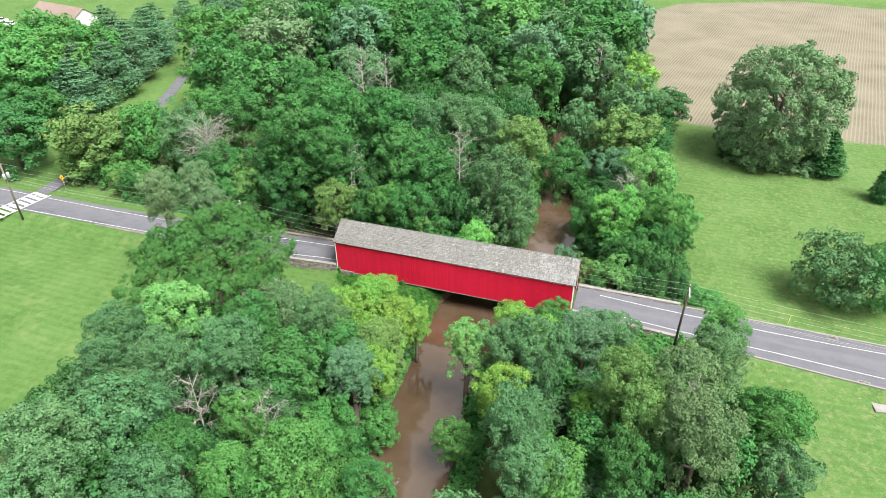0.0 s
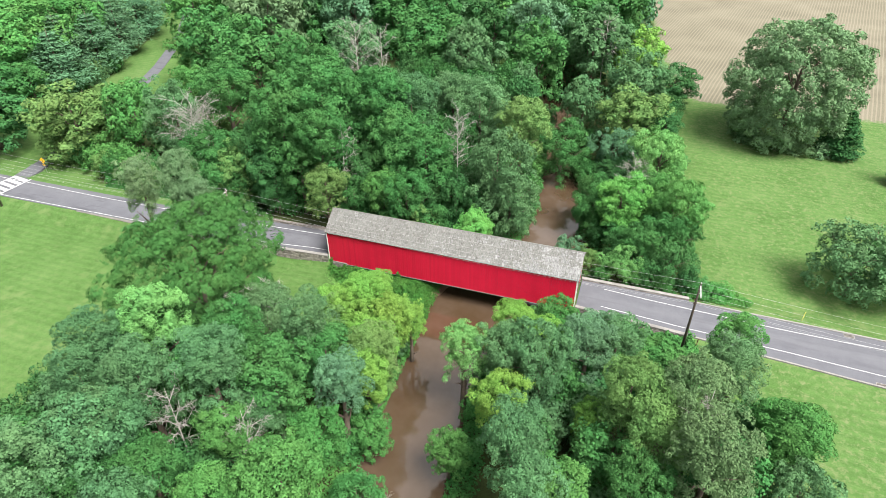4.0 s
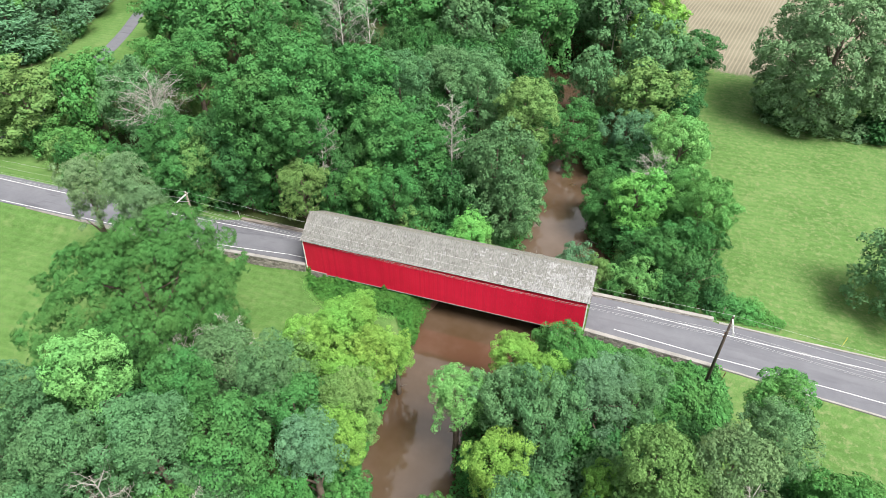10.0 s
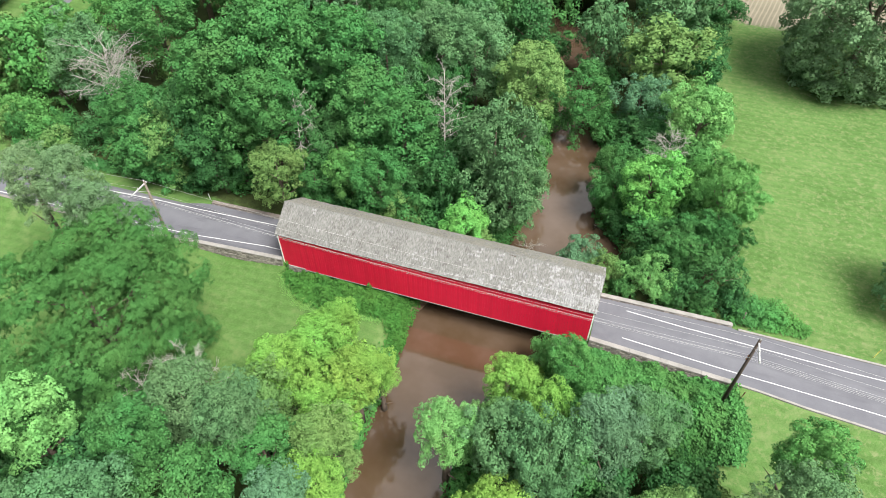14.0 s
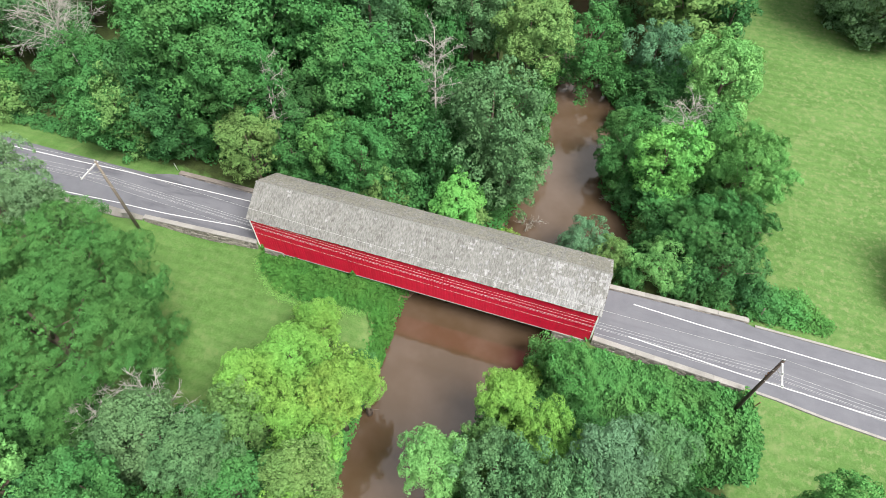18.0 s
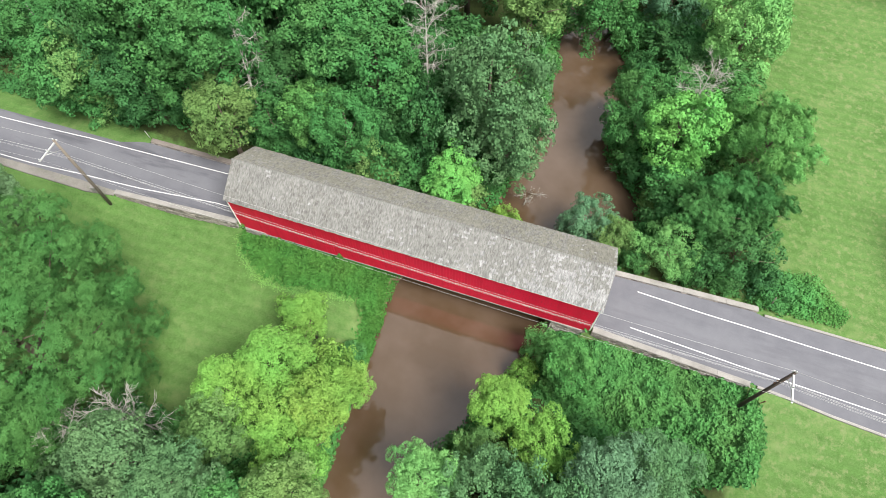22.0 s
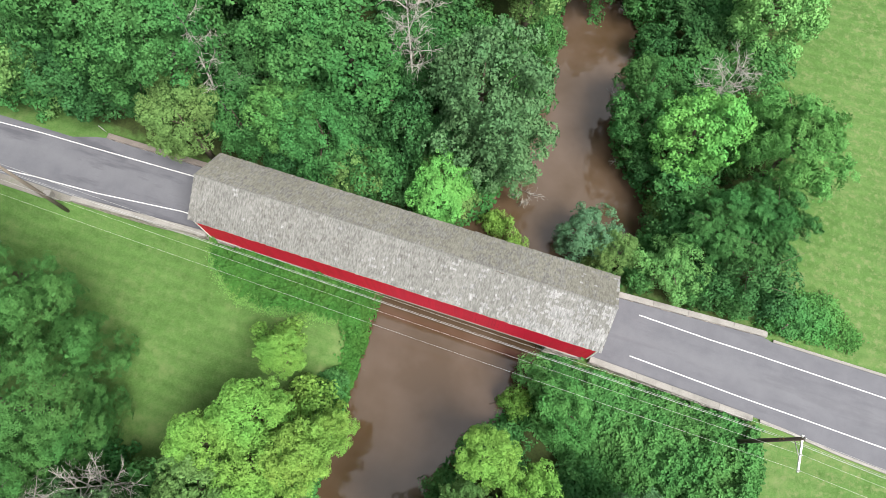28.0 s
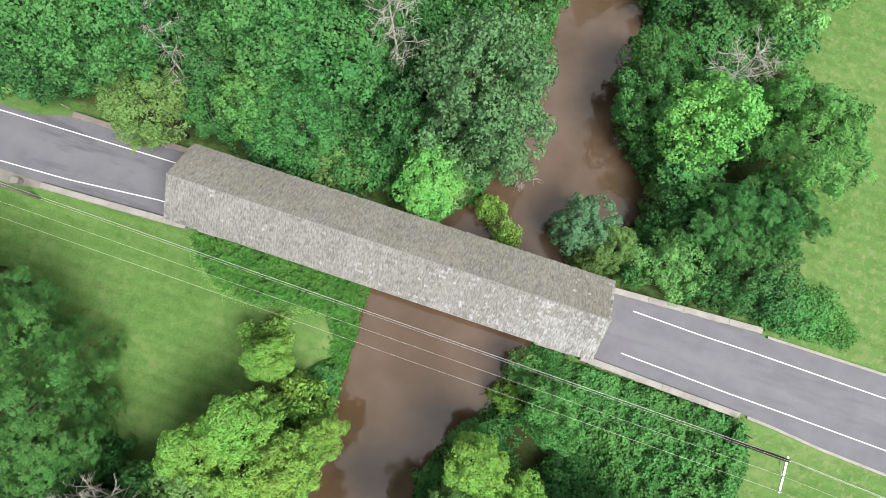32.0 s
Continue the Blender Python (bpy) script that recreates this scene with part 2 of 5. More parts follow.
# ground: lawn, crop stubble, wood floor and bare bank earth, blended by zone
M_GROUND, n, l, p = nodes_of("ground")
pos = n.new("ShaderNodeNewGeometry").outputs["Position"]
zone = n.new("ShaderNodeVertexColor")
zone.layer_name = "zone"
zs = n.new("ShaderNodeSeparateColor")
l.new(zone.outputs[0], zs.inputs[0])
fine, mid, wide = noise_at(n, l, 5, 8, rough=0.75), noise_at(n, l, 0.8, 6, rough=0.7), noise_at(n, l, 0.09, 4)
gsum = calc(n, l, "ADD", calc(n, l, "ADD", calc(n, l, "MULTIPLY", fine, 0.34), calc(n, l, "MULTIPLY", mid, 0.33)), calc(n, l, "MULTIPLY", wide, 0.33))
lawn = ramp(n, [(0.41, (0.041, 0.092, 0.019)), (0.5, (0.069, 0.139, 0.035)), (0.59, (0.103, 0.173, 0.054))])
stretch = n.new("ShaderNodeMapping")
stretch.inputs["Rotation"].default_value, stretch.inputs["Scale"].default_value = (0, 0, radians(-14)), (0.35, 1.6, 1)
l.new(pos, stretch.inputs["Vector"])
streak = noise_at(n, l, 1.6, 6, stretch.outputs[0], 0.7)
tuft_n = noise_at(n, l, 14, 5, rough=0.8)
gsum = calc(n, l, "ADD", calc(n, l, "MULTIPLY", gsum, 0.62), calc(n, l, "ADD", calc(n, l, "MULTIPLY", streak, 0.08), calc(n, l, "MULTIPLY", tuft_n, 0.3)))
l.new(gsum, lawn.inputs[0])
mow = n.new("ShaderNodeTexWave")
mow.inputs["Scale"].default_value, mow.inputs["Distortion"].default_value, mow.inputs["Detail"].default_value = 0.28, 1.5, 2
mow.bands_direction = "Y"
l.new(pos, mow.inputs["Vector"])
lawn_c = mix_col(n, l, "MULTIPLY", 0.1, lawn.outputs[0], mow.outputs["Color"])
dry = ramp(n, [(0.56, (0, 0, 0)), (0.7, (1, 1, 1))])
l.new(noise_at(n, l, 0.33, 5, rough=0.65), dry.inputs[0])
lawn_c = mix_col(n, l, "MIX", calc(n, l, "MULTIPLY", dry.outputs[0], 0.55), lawn_c, (0.128, 0.174, 0.066))
thin = ramp(n, [(0.5, (0, 0, 0)), (0.66, (1, 1, 1))])
l.new(noise_at(n, l, 1.7, 7, rough=0.75), thin.inputs[0])
pos_xyz = n.new("ShaderNodeSeparateXYZ")
l.new(pos, pos_xyz.inputs[0])
side = ramp(n, [(0.45, (0.25, 0.25, 0.25)), (0.62, (0.95, 0.95, 0.95))])
l.new(calc(n, l, "ADD", calc(n, l, "MULTIPLY", pos_xyz.outputs["X"], 0.005), 0.42), side.inputs[0])
lawn_c = mix_col(n, l, "MIX", calc(n, l, "MULTIPLY", thin.outputs[0], side.outputs[0]), lawn_c, (0.143, 0.174, 0.077))
mapn = n.new("ShaderNodeMapping")
mapn.inputs["Rotation"].default_value = (0, 0, radians(12))
l.new(pos, mapn.inputs["Vector"])
rows_t = n.new("ShaderNodeTexWave")
rows_t.inputs["Scale"].default_value, rows_t.inputs["Distortion"].default_value, rows_t.inputs["Detail"].default_value, rows_t.inputs["Detail Scale"].default_value = 0.42, 1.6, 3, 0.3
l.new(mapn.outputs[0], rows_t.inputs["Vector"])
stub = ramp(n, [(0.34, (0.098, 0.089, 0.063)), (0.5, (0.142, 0.128, 0.092)), (0.66, (0.182, 0.165, 0.122))])
l.new(calc(n, l, "ADD", calc(n, l, "MULTIPLY", fine, 0.5), calc(n, l, "MULTIPLY", wide, 0.5)), stub.inputs[0])
trk = ramp(n, [(0.55, (0, 0, 0)), (0.95, (1, 1, 1))])
l.new(rows_t.outputs["Fac"], trk.inputs[0])
stub_c = mix_col(n, l, "MIX", calc(n, l, "MULTIPLY", trk.outputs[0], 0.45), stub.outputs[0], (0.25, 0.226, 0.172))
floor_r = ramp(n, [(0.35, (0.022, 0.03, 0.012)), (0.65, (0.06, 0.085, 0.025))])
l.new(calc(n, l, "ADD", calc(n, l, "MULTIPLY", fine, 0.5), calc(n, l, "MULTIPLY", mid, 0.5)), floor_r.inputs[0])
mud = ramp(n, [(0.35, (0.10, 0.058, 0.038)), (0.65, (0.21, 0.135, 0.098))])
l.new(calc(n, l, "ADD", calc(n, l, "MULTIPLY", fine, 0.4), calc(n, l, "MULTIPLY", mid, 0.6)), mud.inputs[0])


def edge(channel):
    """A zone's mask with a ragged border."""
    rag = calc(n, l, "ADD", calc(n, l, "MULTIPLY", noise_at(n, l, 1.1, 5), 0.7), zs.outputs[channel])
    return calc(n, l, "MULTIPLY", calc(n, l, "SUBTRACT", rag, 0.8), 5.0, True)


gc = mix_col(n, l, "MIX", edge(0), lawn_c, stub_c)
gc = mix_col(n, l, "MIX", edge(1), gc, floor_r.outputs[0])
gc = mix_col(n, l, "MIX", edge(2), gc, mud.outputs[0])
l.new(gc, p.inputs["Base Color"])
p.inputs["Roughness"].default_value, p.inputs["Specular IOR Level"].default_value = 0.95, 0.15
bumped(n, l, p, calc(n, l, "ADD", fine, mid), 0.7, 0.06)

# silty brown stream water, mirroring sky and trees
M_WATER, n, l, p = nodes_of("silty_water")
wr = ramp(n, [(0.35, (0.06, 0.038, 0.021)), (0.7, (0.092, 0.064, 0.046))])
l.new(noise_at(n, l, 0.16, 4), wr.inputs[0])
l.new(wr.outputs[0], p.inputs["Base Color"])
p.inputs["Roughness"].default_value, p.inputs["IOR"].default_value = 0.04, 1.53
p.inputs["Specular IOR Level"].default_value = 0.8
bumped(n, l, p, calc(n, l, "ADD", noise_at(n, l, 2.2, 3), noise_at(n, l, 0.5, 2)), 0.07, 0.08)


# ---- mesh helpers ----
def mesh_ob(name, verts, faces, material, parent=None, label="", smooth=False):
    me = bpy.data.meshes.new(name)
    me.from_pydata([tuple(map(float, v)) for v in verts], [], [tuple(map(int, f)) for f in faces])
    me.materials.append(material)
    if smooth:
        me.shade_smooth()
    ob = new(name, me)
    ob.parent = parent
    return tagged(ob, label) if label else ob


def quads_ob(name, verts, quads, material, parent=None, label=""):
    """The same from numpy arrays, quickly, for large meshes of quads."""
    me = bpy.data.meshes.new(name)
    nv, nq = len(verts), len(quads)
    sides = len(quads[0])
    me.vertices.add(nv)
    me.vertices.foreach_set("co", np.asarray(verts, dtype=np.float32).ravel())
    me.loops.add(sides * nq)
    me.loops.foreach_set("vertex_index", np.asarray(quads, dtype=np.int32).ravel())
    me.polygons.add(nq)
    me.polygons.foreach_set("loop_start", np.arange(0, sides * nq, sides, dtype=np.int32))
    me.materials.append(material)
    me.update(calc_edges=True)
    me.shade_flat()
    ob = new(name, me)
    ob.parent = parent
    return tagged(ob, label) if label else ob


def part(name, bm, material, parent, label=""):
    me = bpy.data.meshes.new(name)
    bm.to_mesh(me)
    bm.free()
    me.materials.append(material)
    ob = new(name, me)
    ob.parent = parent
    return tagged(ob, label) if label else ob


def thing(name, m, label, category, group="", kind=""):
    ob = new(name)
    ob.empty_display_size = 0.3
    ob.matrix_world = m
    return tagged(ob, label, category, group, kind)


def box(bm, x0, x1, y0, y1, z0, z1, bevel=0.0):
    r = bmesh.ops.create_cube(bm, size=1.0)["verts"]
    bmesh.ops.scale(bm, vec=(x1 - x0, y1 - y0, z1 - z0), verts=r)
    bmesh.ops.translate(bm, vec=((x0 + x1) / 2, (y0 + y1) / 2, (z0 + z1) / 2), verts=r)
    if bevel:
        es = list({e for v in r for e in v.link_edges})
        bmesh.ops.bevel(bm, geom=es, offset=bevel, segments=1, affect="EDGES")
    return r


def boxed(name, dims, material, parent, label="", bevel=0.0):
    bm = bmesh.new()
    box(bm, *dims, bevel=bevel)
    return part(name, bm, material, parent, label)


def tube(verts, faces, pts, radii, sides=6):
    """Adds a tapered tube along pts to the lists."""
    pts = [Vector(q) for q in pts]
    start = len(verts)
    for i, q in enumerate(pts):
        d = (pts[min(i + 1, len(pts) - 1)] - pts[max(i - 1, 0)]).normalized()
        a = d.orthogonal().normalized()
        b = d.cross(a)
        for k in range(sides):
            w = 2 * math.pi * k / sides
            verts.append(q + (a * math.cos(w) + b * math.sin(w)) * radii[i])
    for i in range(len(pts) - 1):
        for k in range(sides):
            k2 = (k + 1) % sides
            faces.append((start + i * sides + k, start + i * sides + k2, start + (i + 1) * sides + k2, start + (i + 1) * sides + k))
    faces.append(tuple(start + k for k in reversed(range(sides))))
    faces.append(tuple(start + (len(pts) - 1) * sides + k for k in range(sides)))


def tube_ob(name, pts, radii, material, parent=None, label="", sides=8):
    v, f = [], []
    tube(v, f, pts, radii, sides)
    return mesh_ob(name, v, f, material, parent, label, smooth=True)


# ---- the lie of the land: x along the bridge, y across it, road at the bridge near 0 ----
WATER = -3.3


def bank_left(y):
    return np.interp(y, [-200, -34, -3, 3, 8, 16, 25, 32, 55, 110, 300], [-6, 0.0, -1.2, 1.5, 5.4, 7.0, 7.0, 6.2, 3.6, -12, -60])


def bank_right(y):
    return np.interp(y, [-200, -31, -24, -17, -13, -8, -2, 5, 11, 15, 18, 26, 32, 35, 40, 51, 110, 300], [3, 9.0, 8.4, 7.6, 8.6, 12.2, 12.6, 15.2, 20.2, 17.0, 14.2, 14.7, 13.8, 11.6, 10.0, 9.4, -5, -52])


def line_far(x):
    return np.interp(x, [-90, -61, -50, -42, -36, -20, 20, 26, 30, 35, 41, 48, 54, 200], [0.75, 0.6, 0.75, 1.08, 1.42, 1.75, 1.92, 1.8, 1.82, 1.74, 1.64, 1.75, 1.95, 2.1])


def line_near(x):
    return np.interp(x, [-90, -72, -56, -40, -34, -28, -20, 20, 25, 29, 34, 42, 48, 54, 200], [-4.0, -3.7, -3.4, -3.12, -2.68, -2.4, -1.65, -1.62, -1.8, -1.95, -2.06, -2.3, -2.6, -2.9, -3.2])


def edge_far(x):
    return np.interp(x, [-90, -33, -30.4, -17, 17, 30.4, 31, 48, 200], [1.35, 1.95, 2.78, 2.78, 2.74, 3.5, 3.25, 3.4, 3.8])


def edge_near(x):
    return np.interp(x, [-90, -34, -30, -17, 17, 30, 33, 37, 42, 48, 54, 200], [-4.4, -3.3, -3.38, -2.77, -2.74, -3.12, -3.3, -3.72, -4.0, -4.4, -4.7, -5.0])


def road_z(x):
    return np.interp(x, [-90, -60, -31, -17, 17, 31, 55, 200], [-0.5, -0.45, -0.3, 0.08, 0.12, -0.4, -0.8, -0.8])


def smooth(t):
    t = np.clip(t, 0, 1)
    return t * t * (3 - 2 * t)


def land(x, y):
    x, y = np.asarray(x, float), np.asarray(y, float)
    far = np.interp(y, [-3, 20, 70, 200, 400], [-1.1, -1.15, 0.0, 1.0, 3.0])
    near = np.interp(y, [-200, -40, -3], [-1.9, -1.6, -1.45])
    z = np.where(y > 0, far, near) + 0.12 * np.sin(x * 0.21 + 1) * np.sin(y * 0.17)
    off = np.maximum(y - edge_far(x), edge_near(x) - y)
    walled = (np.abs(x) < 30.2)
    run = np.where(walled, 0.45, 3.5)
    z = z + (road_z(x) - 0.06 - z) * (1 - smooth((off - np.where(walled, 0.15, 0.3)) / run))
    under = (np.abs(x) < 16.2) & (np.abs(y) < 4.2)
    z = np.where(under, np.minimum(z, -1.55), z)
    d = np.maximum(bank_left(y) - x, x - bank_right(y))
    wide = np.where(x < 6, 2.8, 3.4)
    z = np.where(d < 0, -4.2, WATER - 0.25 + (z - WATER + 0.25) * smooth((d + 0.35) / wide))
    return z


def at_land(x, y):
    return float(land(x, y))


def inside(px, py, poly):
    hit = np.zeros(px.shape, bool)
    for (x0, y0), (x1, y1) in zip(poly, poly[1:] + poly[:1]):
        hit ^= ((y0 > py) != (y1 > py)) & (px < (x1 - x0) * (py - y0) / (y1 - y0 + 1e-12) + x0)
    return hit


FIELD = [(29, 71), (70, 71.5), (150, 74), (300, 130), (240, 262), (100, 212), (69, 218), (27, 199), (10.6, 170), (19, 130), (24, 95)]
FIELD_TWO = [(10, 212), (60, 240), (240, 290), (400, 400), (100, 420), (0, 320)]
WOODS = [
    [(0, -11), (-9, -14), (-12, -23), (-22, -26), (-33, -31), (-36, -44), (-24, -52), (-9, -55), (0, -56)],
    [(11, -4), (30, -4.5), (29.5, -13), (35, -16), (40, -28), (38, -44), (24, -53), (6, -56), (6, -12)],
    [(13, 4), (29, 4.2), (31, 12), (28, 25), (26, 45), (27, 66), (22, 90), (19, 130), (9, 175), (-20, 300), (-260, 300), (-134, 124), (-108, 96), (-86, 70), (-80, 50), (-81, 33), (-72, 20), (-66, 4.8), (-20, 4.2)],
    [(-109, 75), (-99, 47), (-97, 34), (-104, 24), (-150, 20), (-170, 60), (-150, 84), (-126, 92), (-119, 88)],
]

gx = np.concatenate([np.linspace(-1500, -180, 20)[:-1], np.arange(-180, -60, 3.0), np.arange(-60, 62, 0.8), np.arange(62, 180, 3.0), np.linspace(180, 1500, 20)])
gy = np.concatenate([np.linspace(-1500, -120, 18)[:-1], np.arange(-120, -50, 2.5), np.arange(-50, 60, 0.8), np.arange(60, 270, 3.0), np.linspace(270, 1800, 20)])
GX, GY = np.meshgrid(gx, gy)
GZ = land(GX, GY)
nx_, ny_ = len(gx), len(gy)
ids = np.arange(nx_ * ny_).reshape(ny_, nx_)
quads = np.stack([ids[:-1, :-1], ids[:-1, 1:], ids[1:, 1:], ids[1:, :-1]], -1).reshape(-1, 4)
ground = quads_ob("ground", np.stack([GX, GY, GZ], -1).reshape(-1, 3), quads, M_GROUND)
ground.data.shade_smooth()
tagged(ground, "mown lawn, tan crop field, wood floor and stream banks", "ground", kind="structure")
fx, fy = GX.ravel(), GY.ravel()
mask_f, mask_w = np.zeros(fx.shape), np.zeros(fx.shape)
for ox, oy in itertools.product((-1.6, -0.8, 0.0, 0.8, 1.6), repeat=2):
    mask_f += (inside(fx + 1.6 * ox, fy + 1.6 * oy, FIELD) | inside(fx + 1.6 * ox, fy + 1.6 * oy, FIELD_TWO)) / 25
    mask_w += np.maximum.reduce([inside(fx + ox, fy + oy, poly) for poly in WOODS]) / 25
shore = np.maximum(bank_left(fy) - fx, fx - bank_right(fy))
mask_b = np.clip(1.0 - np.maximum(shore, 0) / np.where((fy > -9) & (fy < 4), 1.6, 0.6), 0, 1)
# worn earth in the lawn by the bridge
for wx, wy, wr in ((-5.3, -8.7, 0.5), (-4.7, -7.0, 0.6), (-6.4, -7.2, 0.35), (37.5, 8.8, 0.8)):
    mask_b = np.maximum(mask_b, 0.5 * np.exp(-((fx - wx) ** 2 / (2 * wr) + (fy - wy) ** 2 / wr)))
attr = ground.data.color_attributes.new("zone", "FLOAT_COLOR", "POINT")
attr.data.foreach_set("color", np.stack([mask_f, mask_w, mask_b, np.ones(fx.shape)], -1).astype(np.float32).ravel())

# stream
wy = np.concatenate([np.arange(-200, -50, 6.0), np.arange(-50, 70, 1.0), np.arange(70, 300, 6.0)])
wv, wf = [], []
for i, y in enumerate(wy):
    a, b = bank_left(y) - 1.0, bank_right(y) + 1.0
    for k in range(9):
        wv.append((a + (b - a) * k / 8, y, WATER))
    if i:
        for k in range(8):
            s = i * 9 + k
            wf.append((s - 9, s - 8, s + 1, s))
tagged(mesh_ob("stream_water", wv, wf, M_WATER, smooth=True), "silty brown stream with still, glossy surface", "water", kind="structure")


# ---- road ----
def strip(name, xs, y_low, y_high, lift, material, parent=None, depth=0.0):
    v, f = [], []
    for i, x in enumerate(xs):
        a, b, z = float(y_low(x)), float(y_high(x)), float(road_z(x)) + lift
        v += [(x, a, z), (x, b, z), (x, b, z - depth), (x, a, z - depth)]
        if i:
            s = 4 * i
            f.append((s - 4, s, s + 1, s - 3))
            if depth:
                f += [(s - 3, s + 1, s + 2, s - 2), (s - 1, s - 2, s + 2, s + 3), (s - 4, s - 1, s + 3, s)]
    return mesh_ob(name, v, f, material, parent)


xs_left, xs_right = list(np.arange(-400, -90, 10.0)) + list(np.arange(-90, -16.9, 1.0)), list(np.arange(17, 90, 1.0)) + list(np.arange(90, 400, 10.0))
for k, xs in enumerate((xs_left, xs_right)):
    road = strip("road", xs, edge_near, edge_far, 0.0, M_ASPHALT, depth=0.3)
    tagged(road, "grey asphalt country road with worn white edge lines", "road", kind="structure")
    paint = [x for x in xs if not 16 < x < 19.1]
    for nm, fn in (("edge_line", line_far), ("edge_line", line_near)):
        strip(nm, paint, lambda x, fn=fn: fn(x) - 0.046, lambda x, fn=fn: fn(x) + 0.046, 0.006, M_LINE, road)
    if k == 1:
        for side, fn in ((-1, edge_near), (1, edge_far)):
            strip("kerb", [x for x in xs if x > 30.6 and x < 200], lambda x, fn=fn, side=side: fn(x) + (0.0 if side > 0 else -0.22), lambda x, fn=fn, side=side: fn(x) + (0.22 if side > 0 else 0.0), 0.1, M_CONCRETE, road, depth=0.4)
    else:
        # striped crossing of the trail
        for s in (-75.0, -78.6):
            bm = bmesh.new()
            box(bm, s - 0.12, s + 0.12, -7.6, 1.7, float(road_z(s)) + 0.004, float(road_z(s)) + 0.012)
            bmesh.ops.rotate(bm, cent=(s, 1.7, 0), matrix=Matrix.Rotation(radians(-8), 3, "Z"), verts=bm.verts)
            part("crossing_line", bm, M_LINE, road)
        for q in range(8):
            bm = bmesh.new()
            y0 = 1.2 - q * 1.15
            box(bm, -78.5, -75.1, y0 - 0.32, y0 + 0.32, -0.47, -0.462)
            bmesh.ops.rotate(bm, cent=(-76.8, 1.7, 0), matrix=Matrix.Rotation(radians(-8), 3, "Z"), verts=bm.verts)
            part("crossing_bar", bm, M_LINE, road)

# gravel shoulder between the road and the lawn
shoulder = strip("gravel_shoulder", list(np.arange(-60, -29.9, 1.0)), lambda x: edge_near(x) - np.interp(x, [-60, -50, -40, -33, -30], [0.2, 0.5, 0.9, 1.0, 0.5]), lambda x: edge_near(x) + 0.05, -0.012, M_GRAVEL, depth=0.3)
tagged(shoulder, "worn gravel shoulder beside the asphalt", "gravel", kind="structure")

# trail that leaves the road on the far side
TRAIL = [(-77.3, 1.2), (-79.0, 8.0), (-82.0, 20.0), (-84.5, 29.0), (-86.5, 38.0), (-88.5, 46.0), (-91.5, 54.0), (-95.5, 63.0), (-102.0, 76.0), (-112.0, 92.0), (-126.0, 112.0)]
tv, tf = [], []
for i, (x, y) in enumerate(TRAIL):
    z = at_land(x, y) + 0.06
    tv += [(x - 1.5, y, z), (x + 1.5, y, z), (x + 1.5, y, z - 0.4), (x - 1.5, y, z - 0.4)]
    if i:
        s = 4 * i
        tf += [(s - 4, s - 3, s + 1, s), (s - 3, s - 2, s + 2, s + 1), (s - 1, s - 4, s, s + 3)]
tagged(mesh_ob("trail", tv, tf, M_ASPHALT), "narrow asphalt trail through mown grass", "path", kind="structure")

# ---- covered bridge ----
HALF, EAVE_Y, EAVE_Z, RIDGE_Z = 17.0, 3.05, 4.25, 6.3
bridge = thing("covered_bridge", pose(0, 0, 0, 0, -0.3, 0), "long red wooden covered bridge with weathered grey shingle roof", "bridge")
slope = math.atan2(RIDGE_Z - EAVE_Z, EAVE_Y)
run_len = math.hypot(RIDGE_Z - EAVE_Z, EAVE_Y)

# roof decks and shingle courses
for side, nm in ((-1, "near"), (1, "far")):
    bm = bmesh.new()
    for x in (-HALF, HALF):
        for yy, zz in ((0, RIDGE_Z - 0.06), (side * EAVE_Y, EAVE_Z - 0.06), (side * EAVE_Y, EAVE_Z - 0.14), (0, RIDGE_Z - 0.16)):
            bm.verts.new((x, yy, zz))
    bm.verts.ensure_lookup_table()
    for q in ((0, 1, 5, 4), (1, 2, 6, 5), (2, 3, 7, 6), (0, 3, 2, 1), (4, 5, 6, 7)):
        bm.faces.new([bm.verts[i] for i in q])
    bmesh.ops.recalc_face_normals(bm, faces=bm.faces)
    deck = part("roof_deck", bm, M_DARKWOOD, bridge)
COURSES, EXPOSE = 19, run_len / 19
rng = random.Random(5)
piece_mesh = []
for w, tone in itertools.product((0.19, 0.24, 0.29, 0.35), (0, 1, 2)):
    bm = bmesh.new()
    box(bm, -w / 2 + 0.006, w / 2 - 0.006, 0, EXPOSE + 0.1, 0, 0.024)
    me = bpy.data.meshes.new("shingle")
    bm.to_mesh(me)
    bm.free()
    me.materials.append((M_SHINGLE_DARK, M_SHINGLE, M_SHINGLE_PALE)[tone])
    piece_mesh.append((w, tone, me))
unit = np.array([(x, y, z) for z in (0, 1) for y in (0, 1) for x in (0, 1)], float)
unit_q = np.array([(0, 2, 3, 1), (4, 5, 7, 6), (0, 1, 5, 4), (2, 6, 7, 3), (0, 4, 6, 2), (1, 3, 7, 5)])
shingle_parts = []
